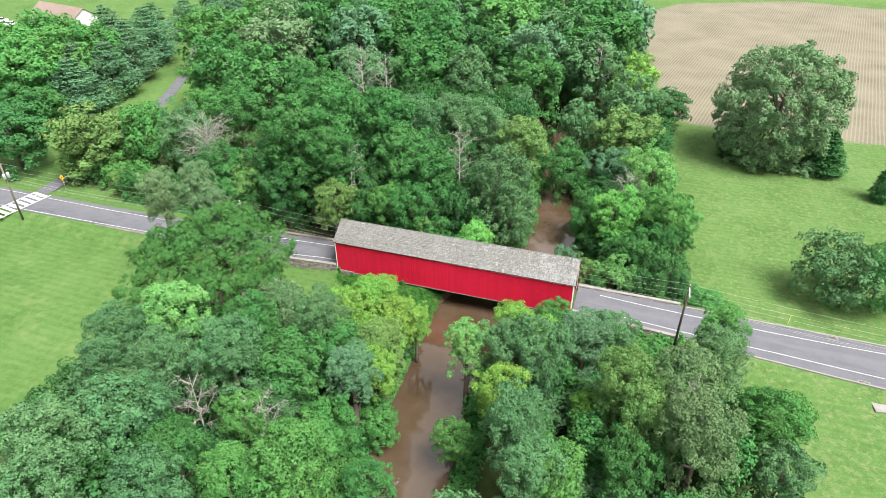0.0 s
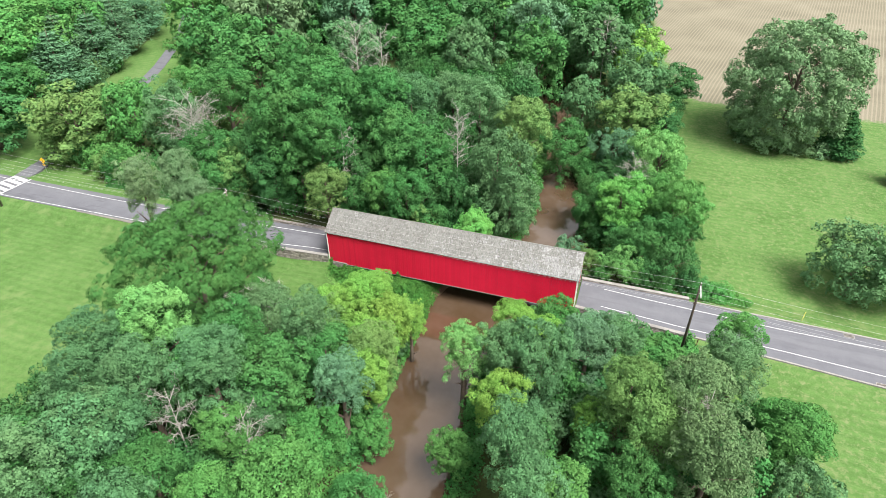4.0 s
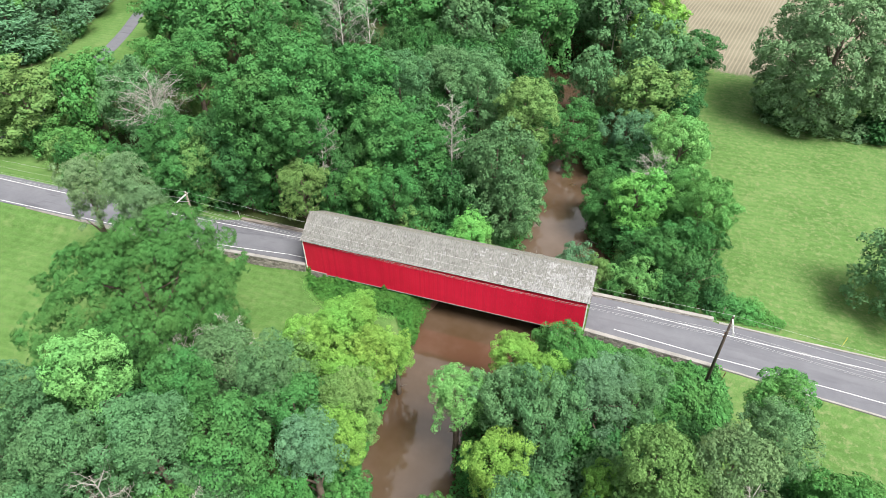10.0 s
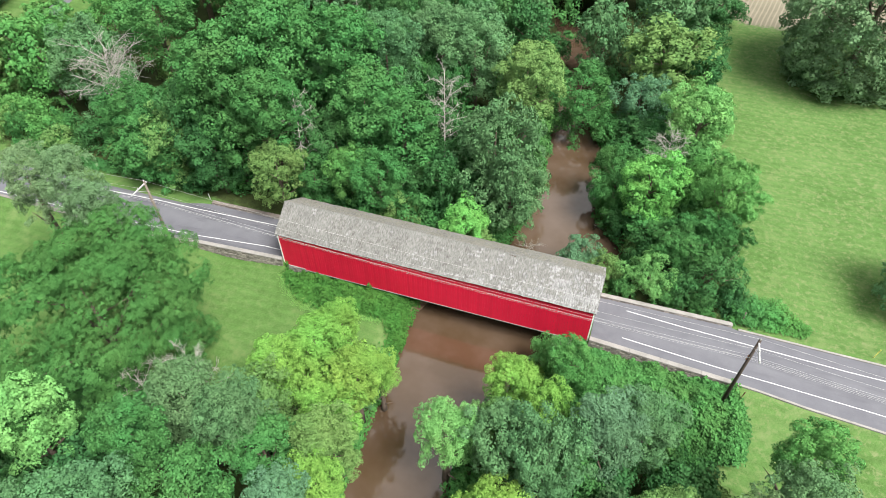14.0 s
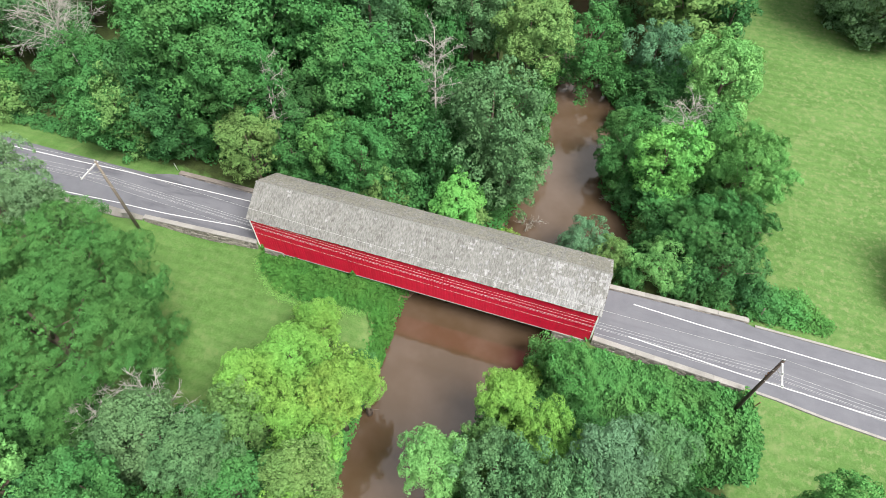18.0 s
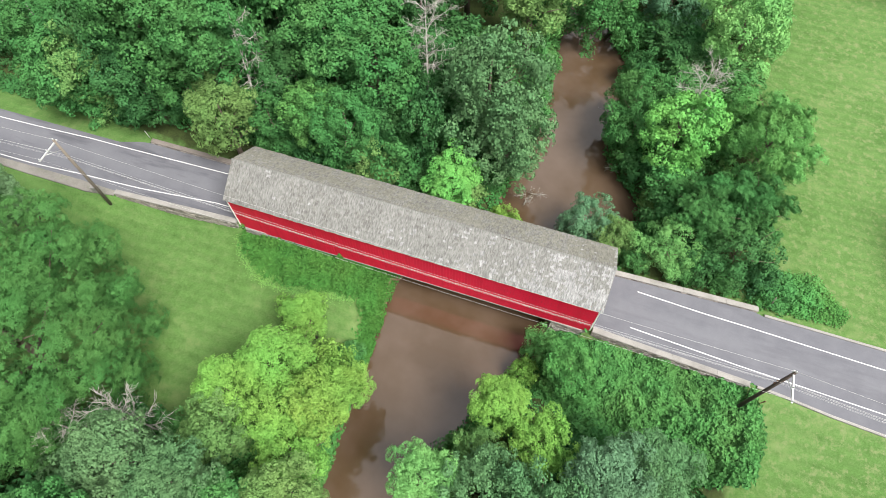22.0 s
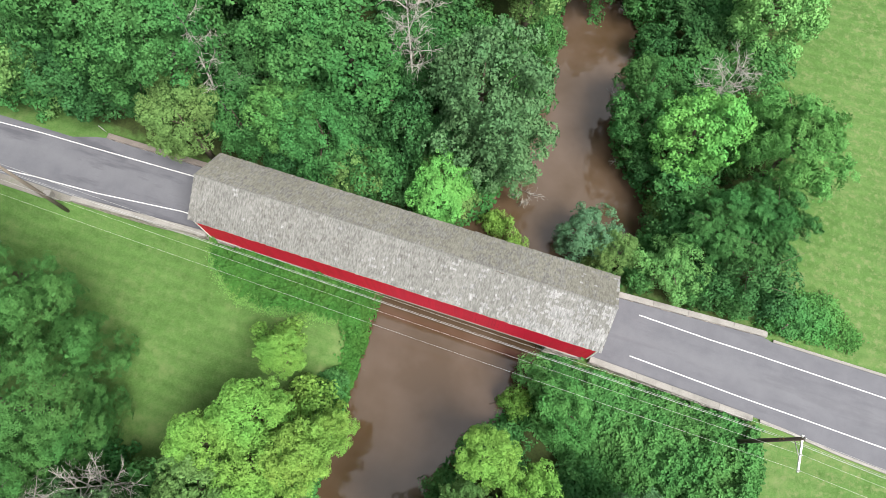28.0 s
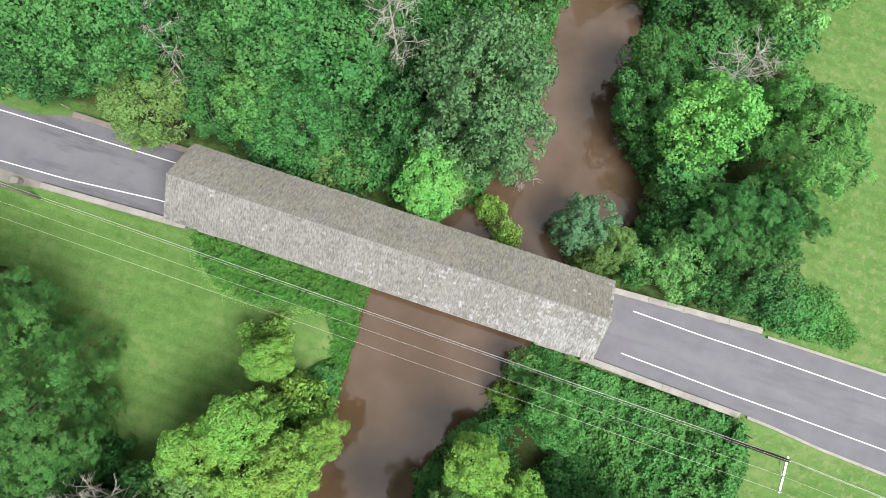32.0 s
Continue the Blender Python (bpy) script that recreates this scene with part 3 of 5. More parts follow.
for side in (-1, 1):
    V, Q = ([], [], []), ([], [], [])
    for c in range(COURSES):
        x = -HALF - rng.random() * 0.2
        while x < HALF:
            w = rng.choice((0.19, 0.24, 0.29, 0.35))
            lo, hi = max(x, -HALF), min(x + w, HALF)
            s0 = c * EXPOSE - 0.04 + rng.uniform(-0.025, 0.025)
            tilt = rng.uniform(0.05, 0.09)
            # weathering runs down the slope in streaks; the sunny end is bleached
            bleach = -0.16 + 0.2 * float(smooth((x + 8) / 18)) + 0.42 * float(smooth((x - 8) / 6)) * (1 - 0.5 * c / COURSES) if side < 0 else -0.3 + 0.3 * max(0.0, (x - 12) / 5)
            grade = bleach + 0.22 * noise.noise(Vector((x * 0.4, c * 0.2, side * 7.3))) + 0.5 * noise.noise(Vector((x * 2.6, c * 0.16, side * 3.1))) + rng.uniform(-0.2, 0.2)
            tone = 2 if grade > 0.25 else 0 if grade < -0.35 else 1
            if hi - lo > 0.06:
                if side < 0 and 4.0 < x < 8.2 and lo == x and hi == x + w:
                    shingle_parts.append((w, tone, x + w / 2, s0, tilt))
                else:
                    p8 = unit * (hi - lo - 0.013, EXPOSE + 0.1, 0.026)
                    p8[:, 0] += lo
                    # lower end lifted over the course beneath
                    up = np.where(p8[:, 1] > 0.1, 0.0, tilt - 0.016) + p8[:, 2]
                    sl = s0 + p8[:, 1]
                    yy = side * (EAVE_Y - sl * math.cos(slope) - up * -math.sin(slope))
                    zz = EAVE_Z + sl * math.sin(slope) + up * math.cos(slope) - 0.05
                    Q[tone].append(unit_q + 8 * len(V[tone]))
                    V[tone].append(np.stack([p8[:, 0], yy, zz], -1))
            x += w
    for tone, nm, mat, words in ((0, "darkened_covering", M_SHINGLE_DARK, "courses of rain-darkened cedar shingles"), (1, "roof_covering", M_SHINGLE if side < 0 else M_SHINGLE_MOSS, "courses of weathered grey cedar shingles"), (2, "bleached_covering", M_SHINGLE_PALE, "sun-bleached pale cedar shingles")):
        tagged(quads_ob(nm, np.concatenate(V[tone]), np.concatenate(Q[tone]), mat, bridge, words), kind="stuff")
for w, tone, xc, s0, tilt in shingle_parts[:300]:
    ob = new("shingle", next(m for ww, tt, m in piece_mesh if ww == w and tt == tone))
    ob.parent = bridge
    ang = slope - math.atan2(tilt - 0.016, EXPOSE + 0.1)
    yy, zz = -(EAVE_Y - s0 * math.cos(slope)) - (tilt - 0.016) * math.sin(slope), EAVE_Z + s0 * math.sin(slope) + (tilt - 0.016) * math.cos(slope) - 0.05
    ob.matrix_local = pose(xc, yy, zz, math.degrees(ang), 0, 0)
# ridge cap boards
bm = bmesh.new()
x = -HALF - 0.02
while x < HALF:
    ln = rng.uniform(0.3, 0.5)
    for side in (-1, 1):
        vs = box(bm, x, min(x + ln - 0.01, HALF + 0.02), 0, 0.11, 0, 0.02)
        bmesh.ops.rotate(bm, cent=(0, 0, 0), matrix=Matrix.Rotation(-slope, 3, "X"), verts=vs)
        if side < 0:
            bmesh.ops.scale(bm, vec=(1, -1, 1), verts=vs)
        bmesh.ops.translate(bm, vec=(0, 0, RIDGE_Z + 0.035 + rng.uniform(-0.006, 0.006)), verts=vs)
    x += ln
bmesh.ops.recalc_face_normals(bm, faces=bm.faces)
part("ridge_cap", bm, M_SHINGLE, bridge, "row of weathered ridge shingles")

# side walls of upright boards
bw = 0.27
bm = bmesh.new()
box(bm, -bw / 2 + 0.004, bw / 2 - 0.004, -0.015, 0.015, -0.6, 4.32, bevel=0.004)
board_me = bpy.data.meshes.new("board")
bm.to_mesh(board_me)
bm.free()
board_me.materials.append(M_RED)
count = int(2 * 16.75 / bw)
for i in range(count):
    ob = new("board", board_me)
    ob.parent = bridge
    ob.location = (-16.75 + bw * (i + 0.5), -2.9 + rng.uniform(-0.004, 0.004), rng.uniform(-0.02, 0.02))
bm = bmesh.new()
for i in range(count):
    x = -16.75 + bw * (i + 0.5)
    box(bm, x - bw / 2 + 0.004, x + bw / 2 - 0.004, 2.885, 2.915, -0.6, 4.32)
part("far_wall_boards", bm, M_RED, bridge)
for y in (-2.82, 2.82):
    boxed("wall_backing", (-16.7, 16.7, y - 0.05, y + 0.05, -0.5, 4.3), M_DARKWOOD, bridge)
    boxed("bottom_chord", (-16.9, 16.9, y - 0.18 * (1 if y > 0 else 0.0) - 0.02, y + 0.18 * (1 if y < 0 else 0.0) + 0.02, -0.55, -0.12), M_DARKWOOD, bridge)
for x in (-16.78, 16.78):
    boxed("corner_board", (x - 0.06, x + 0.06, -2.96, -2.86, -0.6, 4.2), M_WHITE, bridge, "white corner board", 0.008)
for y in (-2.95, 2.95):
    boxed("sill_board", (-16.72, 16.72, y - 0.025, y + 0.025, -0.67, -0.6), M_CONCRETE, bridge, "weathered pale sill board")
# portals: boarded gables over square openings, white trim
for x, s in ((-16.8, -1), (16.8, 1)):
    bm = bmesh.new()
    outline = [(-2.88, -0.1), (-2.88, 4.15), (0, 6.05), (2.88, 4.15), (2.88, -0.1), (2.15, -0.1), (2.15, 3.3), (1.7, 3.75), (-1.7, 3.75), (-2.15, 3.3), (-2.15, -0.1)]
    front = [bm.verts.new((x, y, z)) for y, z in outline]
    fc = bm.faces.new(front)
    ext = bmesh.ops.extrude_face_region(bm, geom=[fc])["geom"]
    bmesh.ops.translate(bm, vec=(-s * 0.06, 0, 0), verts=[g for g in ext if isinstance(g, bmesh.types.BMVert)])
    bmesh.ops.recalc_face_normals(bm, faces=bm.faces)
    part("portal", bm, M_RED, bridge, "red boarded portal gable")
    for y in (-2.2, 2.2):
        boxed("portal_trim", (x + s * 0.004, x + s * 0.03, y - 0.07, y + 0.07, -0.05, 3.35), M_WHITE, bridge)
    boxed("portal_trim", (x + s * 0.004, x + s * 0.03, -1.75, 1.75, 3.72, 3.86), M_WHITE, bridge)
# plank deck and floor beams
bm = bmesh.new()
for i in range(112):
    x = -16.8 + 0.3 * i
    box(bm, x + 0.005, x + 0.295, -2.6, 2.6, 0.0, 0.07)
part("deck_planks", bm, M_DARKWOOD, bridge)
for i in range(12):
    x = -15.4 + 2.8 * i
    boxed("floor_beam", (x - 0.12, x + 0.12, -2.62, 2.62, -0.42, -0.02), M_DARKWOOD, bridge)
for i in range(9):
    x = -14.0 + 3.5 * i
    boxed("tie_beam", (x - 0.08, x + 0.08, -2.6, 2.6, 4.0, 4.18), M_DARKWOOD, bridge)

# ---- stone abutments ----
def rubble(dims, face_axis, course=0.24, seed=1, lo_len=0.28, hi_len=0.6):
    """Rough coursed stones with sunk joints over a wall face; returns arrays for one mesh."""
    rg = random.Random(seed)
    a0, a1, z0, z1, plane, out = dims
    V, Q = [], []
    z = z0
    while z < z1 - 0.03:
        h = min(course * rg.uniform(0.8, 1.2), z1 - z)
        a = a0 - rg.random() * 0.2
        while a < a1:
            w = rg.uniform(lo_len, hi_len)
            lo, hi = max(a, a0), min(a + w, a1)
            if hi - lo > 0.05:
                d = rg.uniform(0.03, 0.075)
                p8 = unit.copy()
                # outer corners drawn in for worn edges
                inset = np.where(unit[:, 1:2] > 0.5, 0.16, 0.0)
                p8[:, [0, 2]] = 0.5 + (unit[:, [0, 2]] - 0.5) * (1 - inset * np.array([h / (hi - lo), 1.0]))
                pa, pz, pd = lo + 0.012 + p8[:, 0] * (hi - lo - 0.024), z + 0.01 + p8[:, 2] * (h - 0.02), plane + out * (p8[:, 1] * d - 0.02)
                V.append(np.stack([pa, pd, pz] if face_axis == "y" else [pd, pa, pz], -1))
                Q.append(unit_q + 8 * (len(V) - 1))
            a += w
        z += h
    return np.concatenate(V), np.concatenate(Q)


for x0, x1, face in ((-17.0, -14.2, -14.2), (13.4, 17.0, 13.4)):
    ab = thing("abutment", pose(0, 0, 0), "rough stone bridge abutment with mortar joints", "abutment", "abutments under the bridge")
    boxed("core", (x0, x1, -3.0, 3.0, -4.0, -0.62), M_MORTAR, ab)
    sd = 1 if face > x0 + 0.1 else -1
    v, q = rubble((-3.0, 3.0, -3.9, -0.62, face, sd), "x", seed=3)
    tagged(quads_ob("stonework", v, q, M_STONE, ab), kind="stuff")
    v, q = rubble((x0, x1, -3.9, -0.62, -3.0, -1), "y", seed=4)
    tagged(quads_ob("stonework", v, q, M_STONE, ab), kind="stuff")
    boxed("bearing_sill", (x0, x1, -3.02, 3.02, -0.62, -0.5), M_CONCRETE, ab, "pale concrete bearing sill")


# ---- parapet walls along both approaches ----
def parapet(a, b, foot, label, cap=M_CONCRETE):
    """A stone wall from a to b (x, y, top), with cap slabs."""
    (xa, ya, ta), (xb, yb, tb) = a, b
    length = math.hypot(xb - xa, yb - ya)
    wall = thing("parapet_wall", pose(xa, ya, 0, 0, 0, math.degrees(math.atan2(yb - ya, xb - xa))), label, "stone wall", "parapet walls of the bridge approaches")
    top = min(ta, tb) - 0.12
    bm = bmesh.new()
    vs = [bm.verts.new((xx, yy, zz)) for xx, tt in ((0, ta), (length, tb)) for yy, zz in ((-0.21, foot), (0.21, foot), (0.21, tt - 0.11), (-0.21, tt - 0.11))]
    for qf in ((0, 1, 2, 3), (7, 6, 5, 4), (0, 4, 5, 1), (1, 5, 6, 2), (2, 6, 7, 3), (3, 7, 4, 0)):
        bm.faces.new([vs[i] for i in qf])
    bmesh.ops.recalc_face_normals(bm, faces=bm.faces)
    part("core", bm, M_MORTAR, wall)
    for yy, out, z0 in ((-0.21, -1, foot), (0.21, 1, foot)):
        v, q = rubble((0, length, z0, top, yy, out), "y", seed=int(abs(xa) * 7) + out)
        v[:, 2] += (v[:, 0] / length * (tb - ta) + ta - min(ta, tb)) * np.clip((v[:, 2] - z0) / (top - z0), 0, 1)
        tagged(quads_ob("stonework", v, q, M_STONE, wall, "mortared brown field stones"), kind="stuff")
    rg = random.Random(int(abs(xa * 13)))
    x = 0.0
    while x < length - 0.05:
        ln = min(rg.uniform(2.4, 4.4), length - x)
        if length - x - ln < 0.3:
            ln = length - x
        bm = bmesh.new()
        vs = box(bm, x + 0.003, x + ln - 0.003, -0.25, 0.25, -0.11, 0.0, bevel=0.02)
        zz = ta + (tb - ta) * (x + ln / 2) / length + rg.uniform(-0.004, 0.004)
        bmesh.ops.rotate(bm, cent=(x + ln / 2, 0, 0), matrix=Matrix.Rotation(-math.atan2(tb - ta, length), 3, "Y"), verts=bm.verts)
        bmesh.ops.translate(bm, vec=(0, rg.uniform(-0.006, 0.006), zz), verts=bm.verts)
        part("cap_slab", bm, cap, wall)
        x += ln


parapet((16.95, 2.95, 0.42), (30.4, 3.72, -0.12), -1.3, "stone parapet wall with pale cap slabs, brush behind it")
parapet((16.95, -2.95, 0.38), (30.35, -3.35, -0.1), -1.9, "stone parapet wall with pale cap slabs above vines")
parapet((-29.8, 2.98, 0.05), (-16.95, 2.98, 0.4), -1.3, "low stone parapet wall with dark stained slabs beside the wood", M_CAP_DARK)
parapet((-29.9, -3.58, 0.05), (-16.95, -2.98, 0.38), -1.75, "stone retaining wall with cap slabs above mown lawn")


# ---- utility poles and wires ----
def utility_pole(x, y, base, top, material, label, arm=True, lean=0.0):
    pl = thing("utility_pole", pose(x, y, base, 0, lean, 0), label, "utility pole", "utility poles along the road")
    h = top - base
    tube_ob("shaft", [(0, 0, -0.3), (0, 0, h * 0.5), (0, 0, h)], [0.17, 0.145, 0.115], material, pl, sides=10)
    if arm:
        arm_ob = boxed("crossarm", (-0.06, 0.06, -2.15, 0.25, h - 0.32, h - 0.2), M_METAL, pl, "pale grey offset crossarm", 0.008)
        tube_ob("arm_brace", [(0.05, -0.1, h - 1.25), (0.05, -1.35, h - 0.32)], [0.028, 0.028], M_METAL, pl, sides=6)
        for yy in (-2.05, -1.05, 0.0):
            z0 = h - 0.2 if yy else h
            tube_ob("insulator", [(0, yy, z0), (0, yy, z0 + 0.07), (0, yy, z0 + 0.12), (0, yy, z0 + 0.2)], [0.03, 0.065, 0.05, 0.035], M_METAL, arm_ob, sides=8)
    for zz in (h - 2.3, h - 2.75):
        boxed("cable_clamp", (-0.2, -0.1, -0.05, 0.05, zz - 0.08, zz + 0.08), M_RUST, pl)
    return pl


utility_pole(-30.25, -4.6, -1.2, 9.1, M_POLE_GREY, "brown wooden utility pole beside the stone wall")
utility_pole(29.75, -5.35, -1.2, 8.9, M_POLE, "dark creosoted utility pole beside the vines")
xp = utility_pole(-73.0, -6.0, -0.9, 9.3, M_POLE_GREY, "weathered utility pole with transformers beside the crossing")
for yy in (-0.35, 0.35):
    tube_ob("transformer", [(0.32, yy, 7.6), (0.32, yy, 7.7), (0.32, yy, 8.45), (0.32, yy, 8.55)], [0.16, 0.24, 0.24, 0.16], M_METAL, xp, "pale grey transformer can", sides=12)
utility_pole(78.0, -8.0, -1.3, 8.9, M_POLE, "dark creosoted utility pole beside the road")
STOPS = [(-117.0, -8.0, 9.2), (-73.0, -6.0, 9.2), (-30.25, -4.6, 9.05), (29.75, -5.35, 8.9), (78.0, -8.0, 8.9), (126.0, -10.0, 8.9)]
for dy, dz, rad, nm in ((0.0, 0.15, 0.009, "power_line"), (-1.05, 0.0, 0.008, "power_line"), (-2.05, 0.0, 0.008, "power_line"), (0.12, -2.3, 0.01, "telephone_cable"), (0.12, -2.75, 0.011, "telephone_cable"), (0.14, -2.95, 0.007, "telephone_cable")):
    v, f = [], []
    for (xa, ya, za), (xb, yb, zb) in zip(STOPS, STOPS[1:]):
        pts = []
        for i in range(25):
            k = i / 24
            pts.append((xa + (xb - xa) * k, ya + (yb - ya) * k + dy, za + (zb - za) * k + dz - 4 * 0.62 * k * (1 - k)))
        tube(v, f, pts, [rad] * 25, 5)
    tagged(mesh_ob(nm, v, f, M_WIRE if nm == "power_line" else M_CABLE, smooth=True), "thin pale overhead wire strung between utility poles", "overhead wire", "overhead wires along the road")

# ---- roadside furniture ----
sg = thing("warning_sign", pose(-75.5, 5.2, at_land(-75.5, 5.2), 0, 0, 0), "yellow diamond warning sign on a steel post by the crossing", "road sign")
tube_ob("post", [(0, 0.03, -0.2), (0, 0.03, 2.9)], [0.035, 0.035], M_METAL, sg)
bm = bmesh.new()
box(bm, -0.42, 0.42, -0.012, 0.0, -0.42, 0.42, bevel=0.004)
bmesh.ops.rotate(bm, cent=(0, 0, 0), matrix=Matrix.Rotation(radians(45), 3, "Y"), verts=bm.verts)
bmesh.ops.translate(bm, vec=(0, 0, 2.4), verts=bm.verts)
diamond = part("diamond_plate", bm, M_YELLOW, sg, "yellow diamond plate")
bm = bmesh.new()
box(bm, -0.28, 0.28, -0.012, 0.0, 1.45, 1.75, bevel=0.004)
lower = part("lower_plate", bm, M_YELLOW, sg, "yellow plate")
boxed("mark", (-0.06, 0.06, -0.018, -0.013, 2.2, 2.6), M_BLACK, diamond, "dark mark on the sign")
boxed("mark", (-0.2, 0.2, -0.018, -0.013, 1.56, 1.64), M_BLACK, lower)


def marker_post(x, y, h, lean, material, label):
    mp = thing("marker_post", pose(x, y, at_land(x, y), lean, 0, 0), label, "post", "marker posts beside the road")
    tube_ob("stake", [(0, 0, -0.2), (0, 0, h * 0.55)], [0.035, 0.035], material, mp)
    boxed("cap", (-0.05, 0.05, -0.03, 0.03, h * 0.55, h), material, mp, bevel=0.01)


marker_post(43.6, 4.3, 1.5, 4, M_POST_YELLOW, "leaning yellow plastic marker post in the grass")
marker_post(31.3, 4.25, 1.6, -14, M_POLE_GREY, "weathered leaning marker post beside the parapet end")
marker_post(31.3, -4.6, 1.5, 6, M_RUST, "rusty iron post beside the parapet end")
marker_post(-30.4, 3.4, 1.2, 4, M_METAL, "grey steel post beside the parapet end")
for x, y in ((48.6, 3.1), (50.6, -4.35)):
    dr = thing("storm_drain", pose(x, y, float(road_z(x)) + 0.005, 0, 0, -1), "iron storm drain grate set in the road edge", "drain", "storm drains in the road edge")
    boxed("drain_frame", (-0.6, 0.6, -0.3, 0.3, -0.1, 0.012), M_CONCRETE, dr)
    for k in range(9):
        boxed("grate_bar", (-0.5 + k * 0.11, -0.44 + k * 0.11, -0.22, 0.22, 0.013, 0.03), M_POLE, dr)
sl = thing("concrete_slab", pose(52.3, -7.4, at_land(52.3, -7.4), 0, 0, 8), "pale concrete slab with an iron hatch in the lawn", "slab")
boxed("slab", (-1.3, 1.3, -0.7, 0.7, -0.2, 0.12), M_CONCRETE, sl, bevel=0.02)
boxed("hatch", (0.3, 1.0, -0.35, 0.35, 0.124, 0.15), M_RUST, sl)
bx = thing("utility_box", pose(-31.9, -3.9, at_land(-31.9, -3.9), 0, 0, 10), "small pale grey utility cabinet beside the pole", "utility box")
boxed("cabinet", (-0.3, 0.3, -0.22, 0.22, -0.1, 0.75), M_CONCRETE, bx, bevel=0.03)
boxed("cabinet_lid", (-0.33, 0.33, -0.25, 0.25, 0.752, 0.8), M_CONCRETE, bx, bevel=0.015)

# small concrete trail bridge with plank rails
tb = thing("trail_bridge", pose(-84.3, 28.5, at_land(-84.3, 28.5) + 0.08, 0, 0, 16), "small concrete trail bridge with low wooden rails", "footbridge")
boxed("slab", (-1.8, 1.8, -3.6, 3.6, -0.3, 0.05), M_CONCRETE, tb, bevel=0.02)
for sx in (-1.7, 1.7):
    for k in range(4):
        boxed("rail_post", (sx - 0.07, sx + 0.07, -3.4 + k * 2.2, -3.26 + k * 2.2, 0.05, 1.1), M_POLE_GREY, tb)
    for z in (0.55, 0.98):
        boxed("rail", (sx - 0.03, sx + 0.03, -3.5, 3.5, z, z + 0.14), M_POLE_GREY, tb)

# ---- house beyond the trees ----
hs = thing("house", pose(-174.0, 102.5, at_land(-174, 102), 0, 0, -12), "long low white house with brown shingle roof", "house")
boxed("wall", (-12, 12, -4.5, 4.5, -0.5, 3.2), M_WHITE, hs)
for xg in (-12, 12):
    bm = bmesh.new()
    for dx in (0, -0.25 if xg > 0 else 0.25):
        for y, z in ((-4.5, 3.2), (4.5, 3.2), (0, 6.0)):
            bm.verts.new((xg + dx, y, z))
    bm.verts.ensure_lookup_table()
    for q in ((0, 1, 2), (5, 4, 3), (0, 3, 4, 1), (1, 4, 5, 2), (2, 5, 3, 0)):
        bm.faces.new([bm.verts[i] for i in q])
    bmesh.ops.recalc_face_normals(bm, faces=bm.faces)
    part("gable", bm, M_WHITE, hs)
for s in (-1, 1):
    bm = bmesh.new()
    vs = [bm.verts.new((x, y, z)) for x in (-12.4, 12.4) for y, z in ((0, 6.15), (s * 5.1, 2.95), (s * 5.1, 2.8), (0, 6.0))]
    for q in ((0, 1, 5, 4), (1, 2, 6, 5), (2, 3, 7, 6), (0, 3, 2, 1), (4, 5, 6, 7), (0, 4, 7, 3)):
        bm.faces.new([vs[i] for i in q])
    bmesh.ops.recalc_face_normals(bm, faces=bm.faces)
    part("roof_slope", bm, M_ROOF_FAR, hs, "brown shingle roof slope")
for k in range(6):
    w = boxed("window", (-10 + k * 3.6, -8.8 + k * 3.6, -4.56, -4.5, 0.9, 2.2), M_BLACK, hs)
    boxed("window_frame", (-10.1 + k * 3.6, -8.7 + k * 3.6, -4.53, -4.502, 0.8, 2.3), M_WHITE, w)


def parked_car(x, y, turn):
    car = thing("parked_car", pose(x, y, at_land(x, y), 0, 0, turn), "white car parked on gravel beside the house", "car", "cars parked by the house")
    boxed("body", (-2.2, 2.2, -0.9, 0.9, 0.3, 0.95), M_CAR, car, bevel=0.15)
    boxed("cabin", (-1.3, 1.0, -0.8, 0.8, 0.95, 1.5), M_BLACK, car, bevel=0.2)
    boxed("roof_panel", (-1.0, 0.7, -0.7, 0.7, 1.5, 1.54), M_CAR, car)
    for wx in (-1.4, 1.4):
        for wy in (-0.88, 0.88):
            wheel = tube_ob("wheel", [(wx, wy - 0.1, 0.33), (wx, wy + 0.1, 0.33)], [0.33, 0.33], M_BLACK, car, sides=12)
            tube_ob("rim", [(wx, wy - 0.104, 0.33), (wx, wy + 0.104, 0.33)], [0.19, 0.19], M_METAL, wheel, sides=10)


parked_car(-188.0, 93.0, 20)
parked_car(-196.0, 96.0, 35)

# ---- vegetation ----
TINT = {
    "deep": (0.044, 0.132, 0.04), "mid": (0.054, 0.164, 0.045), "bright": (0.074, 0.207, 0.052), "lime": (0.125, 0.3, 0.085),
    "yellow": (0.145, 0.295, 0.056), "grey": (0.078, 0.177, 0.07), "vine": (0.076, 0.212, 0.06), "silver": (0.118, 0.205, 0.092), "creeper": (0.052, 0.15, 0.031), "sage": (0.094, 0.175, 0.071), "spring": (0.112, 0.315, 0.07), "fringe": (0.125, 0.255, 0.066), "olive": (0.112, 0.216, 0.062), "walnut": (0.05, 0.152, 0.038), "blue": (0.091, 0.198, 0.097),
}


def unit_rows(a):
    return a / (np.linalg.norm(a, axis=1, keepdims=True) + 1e-9)


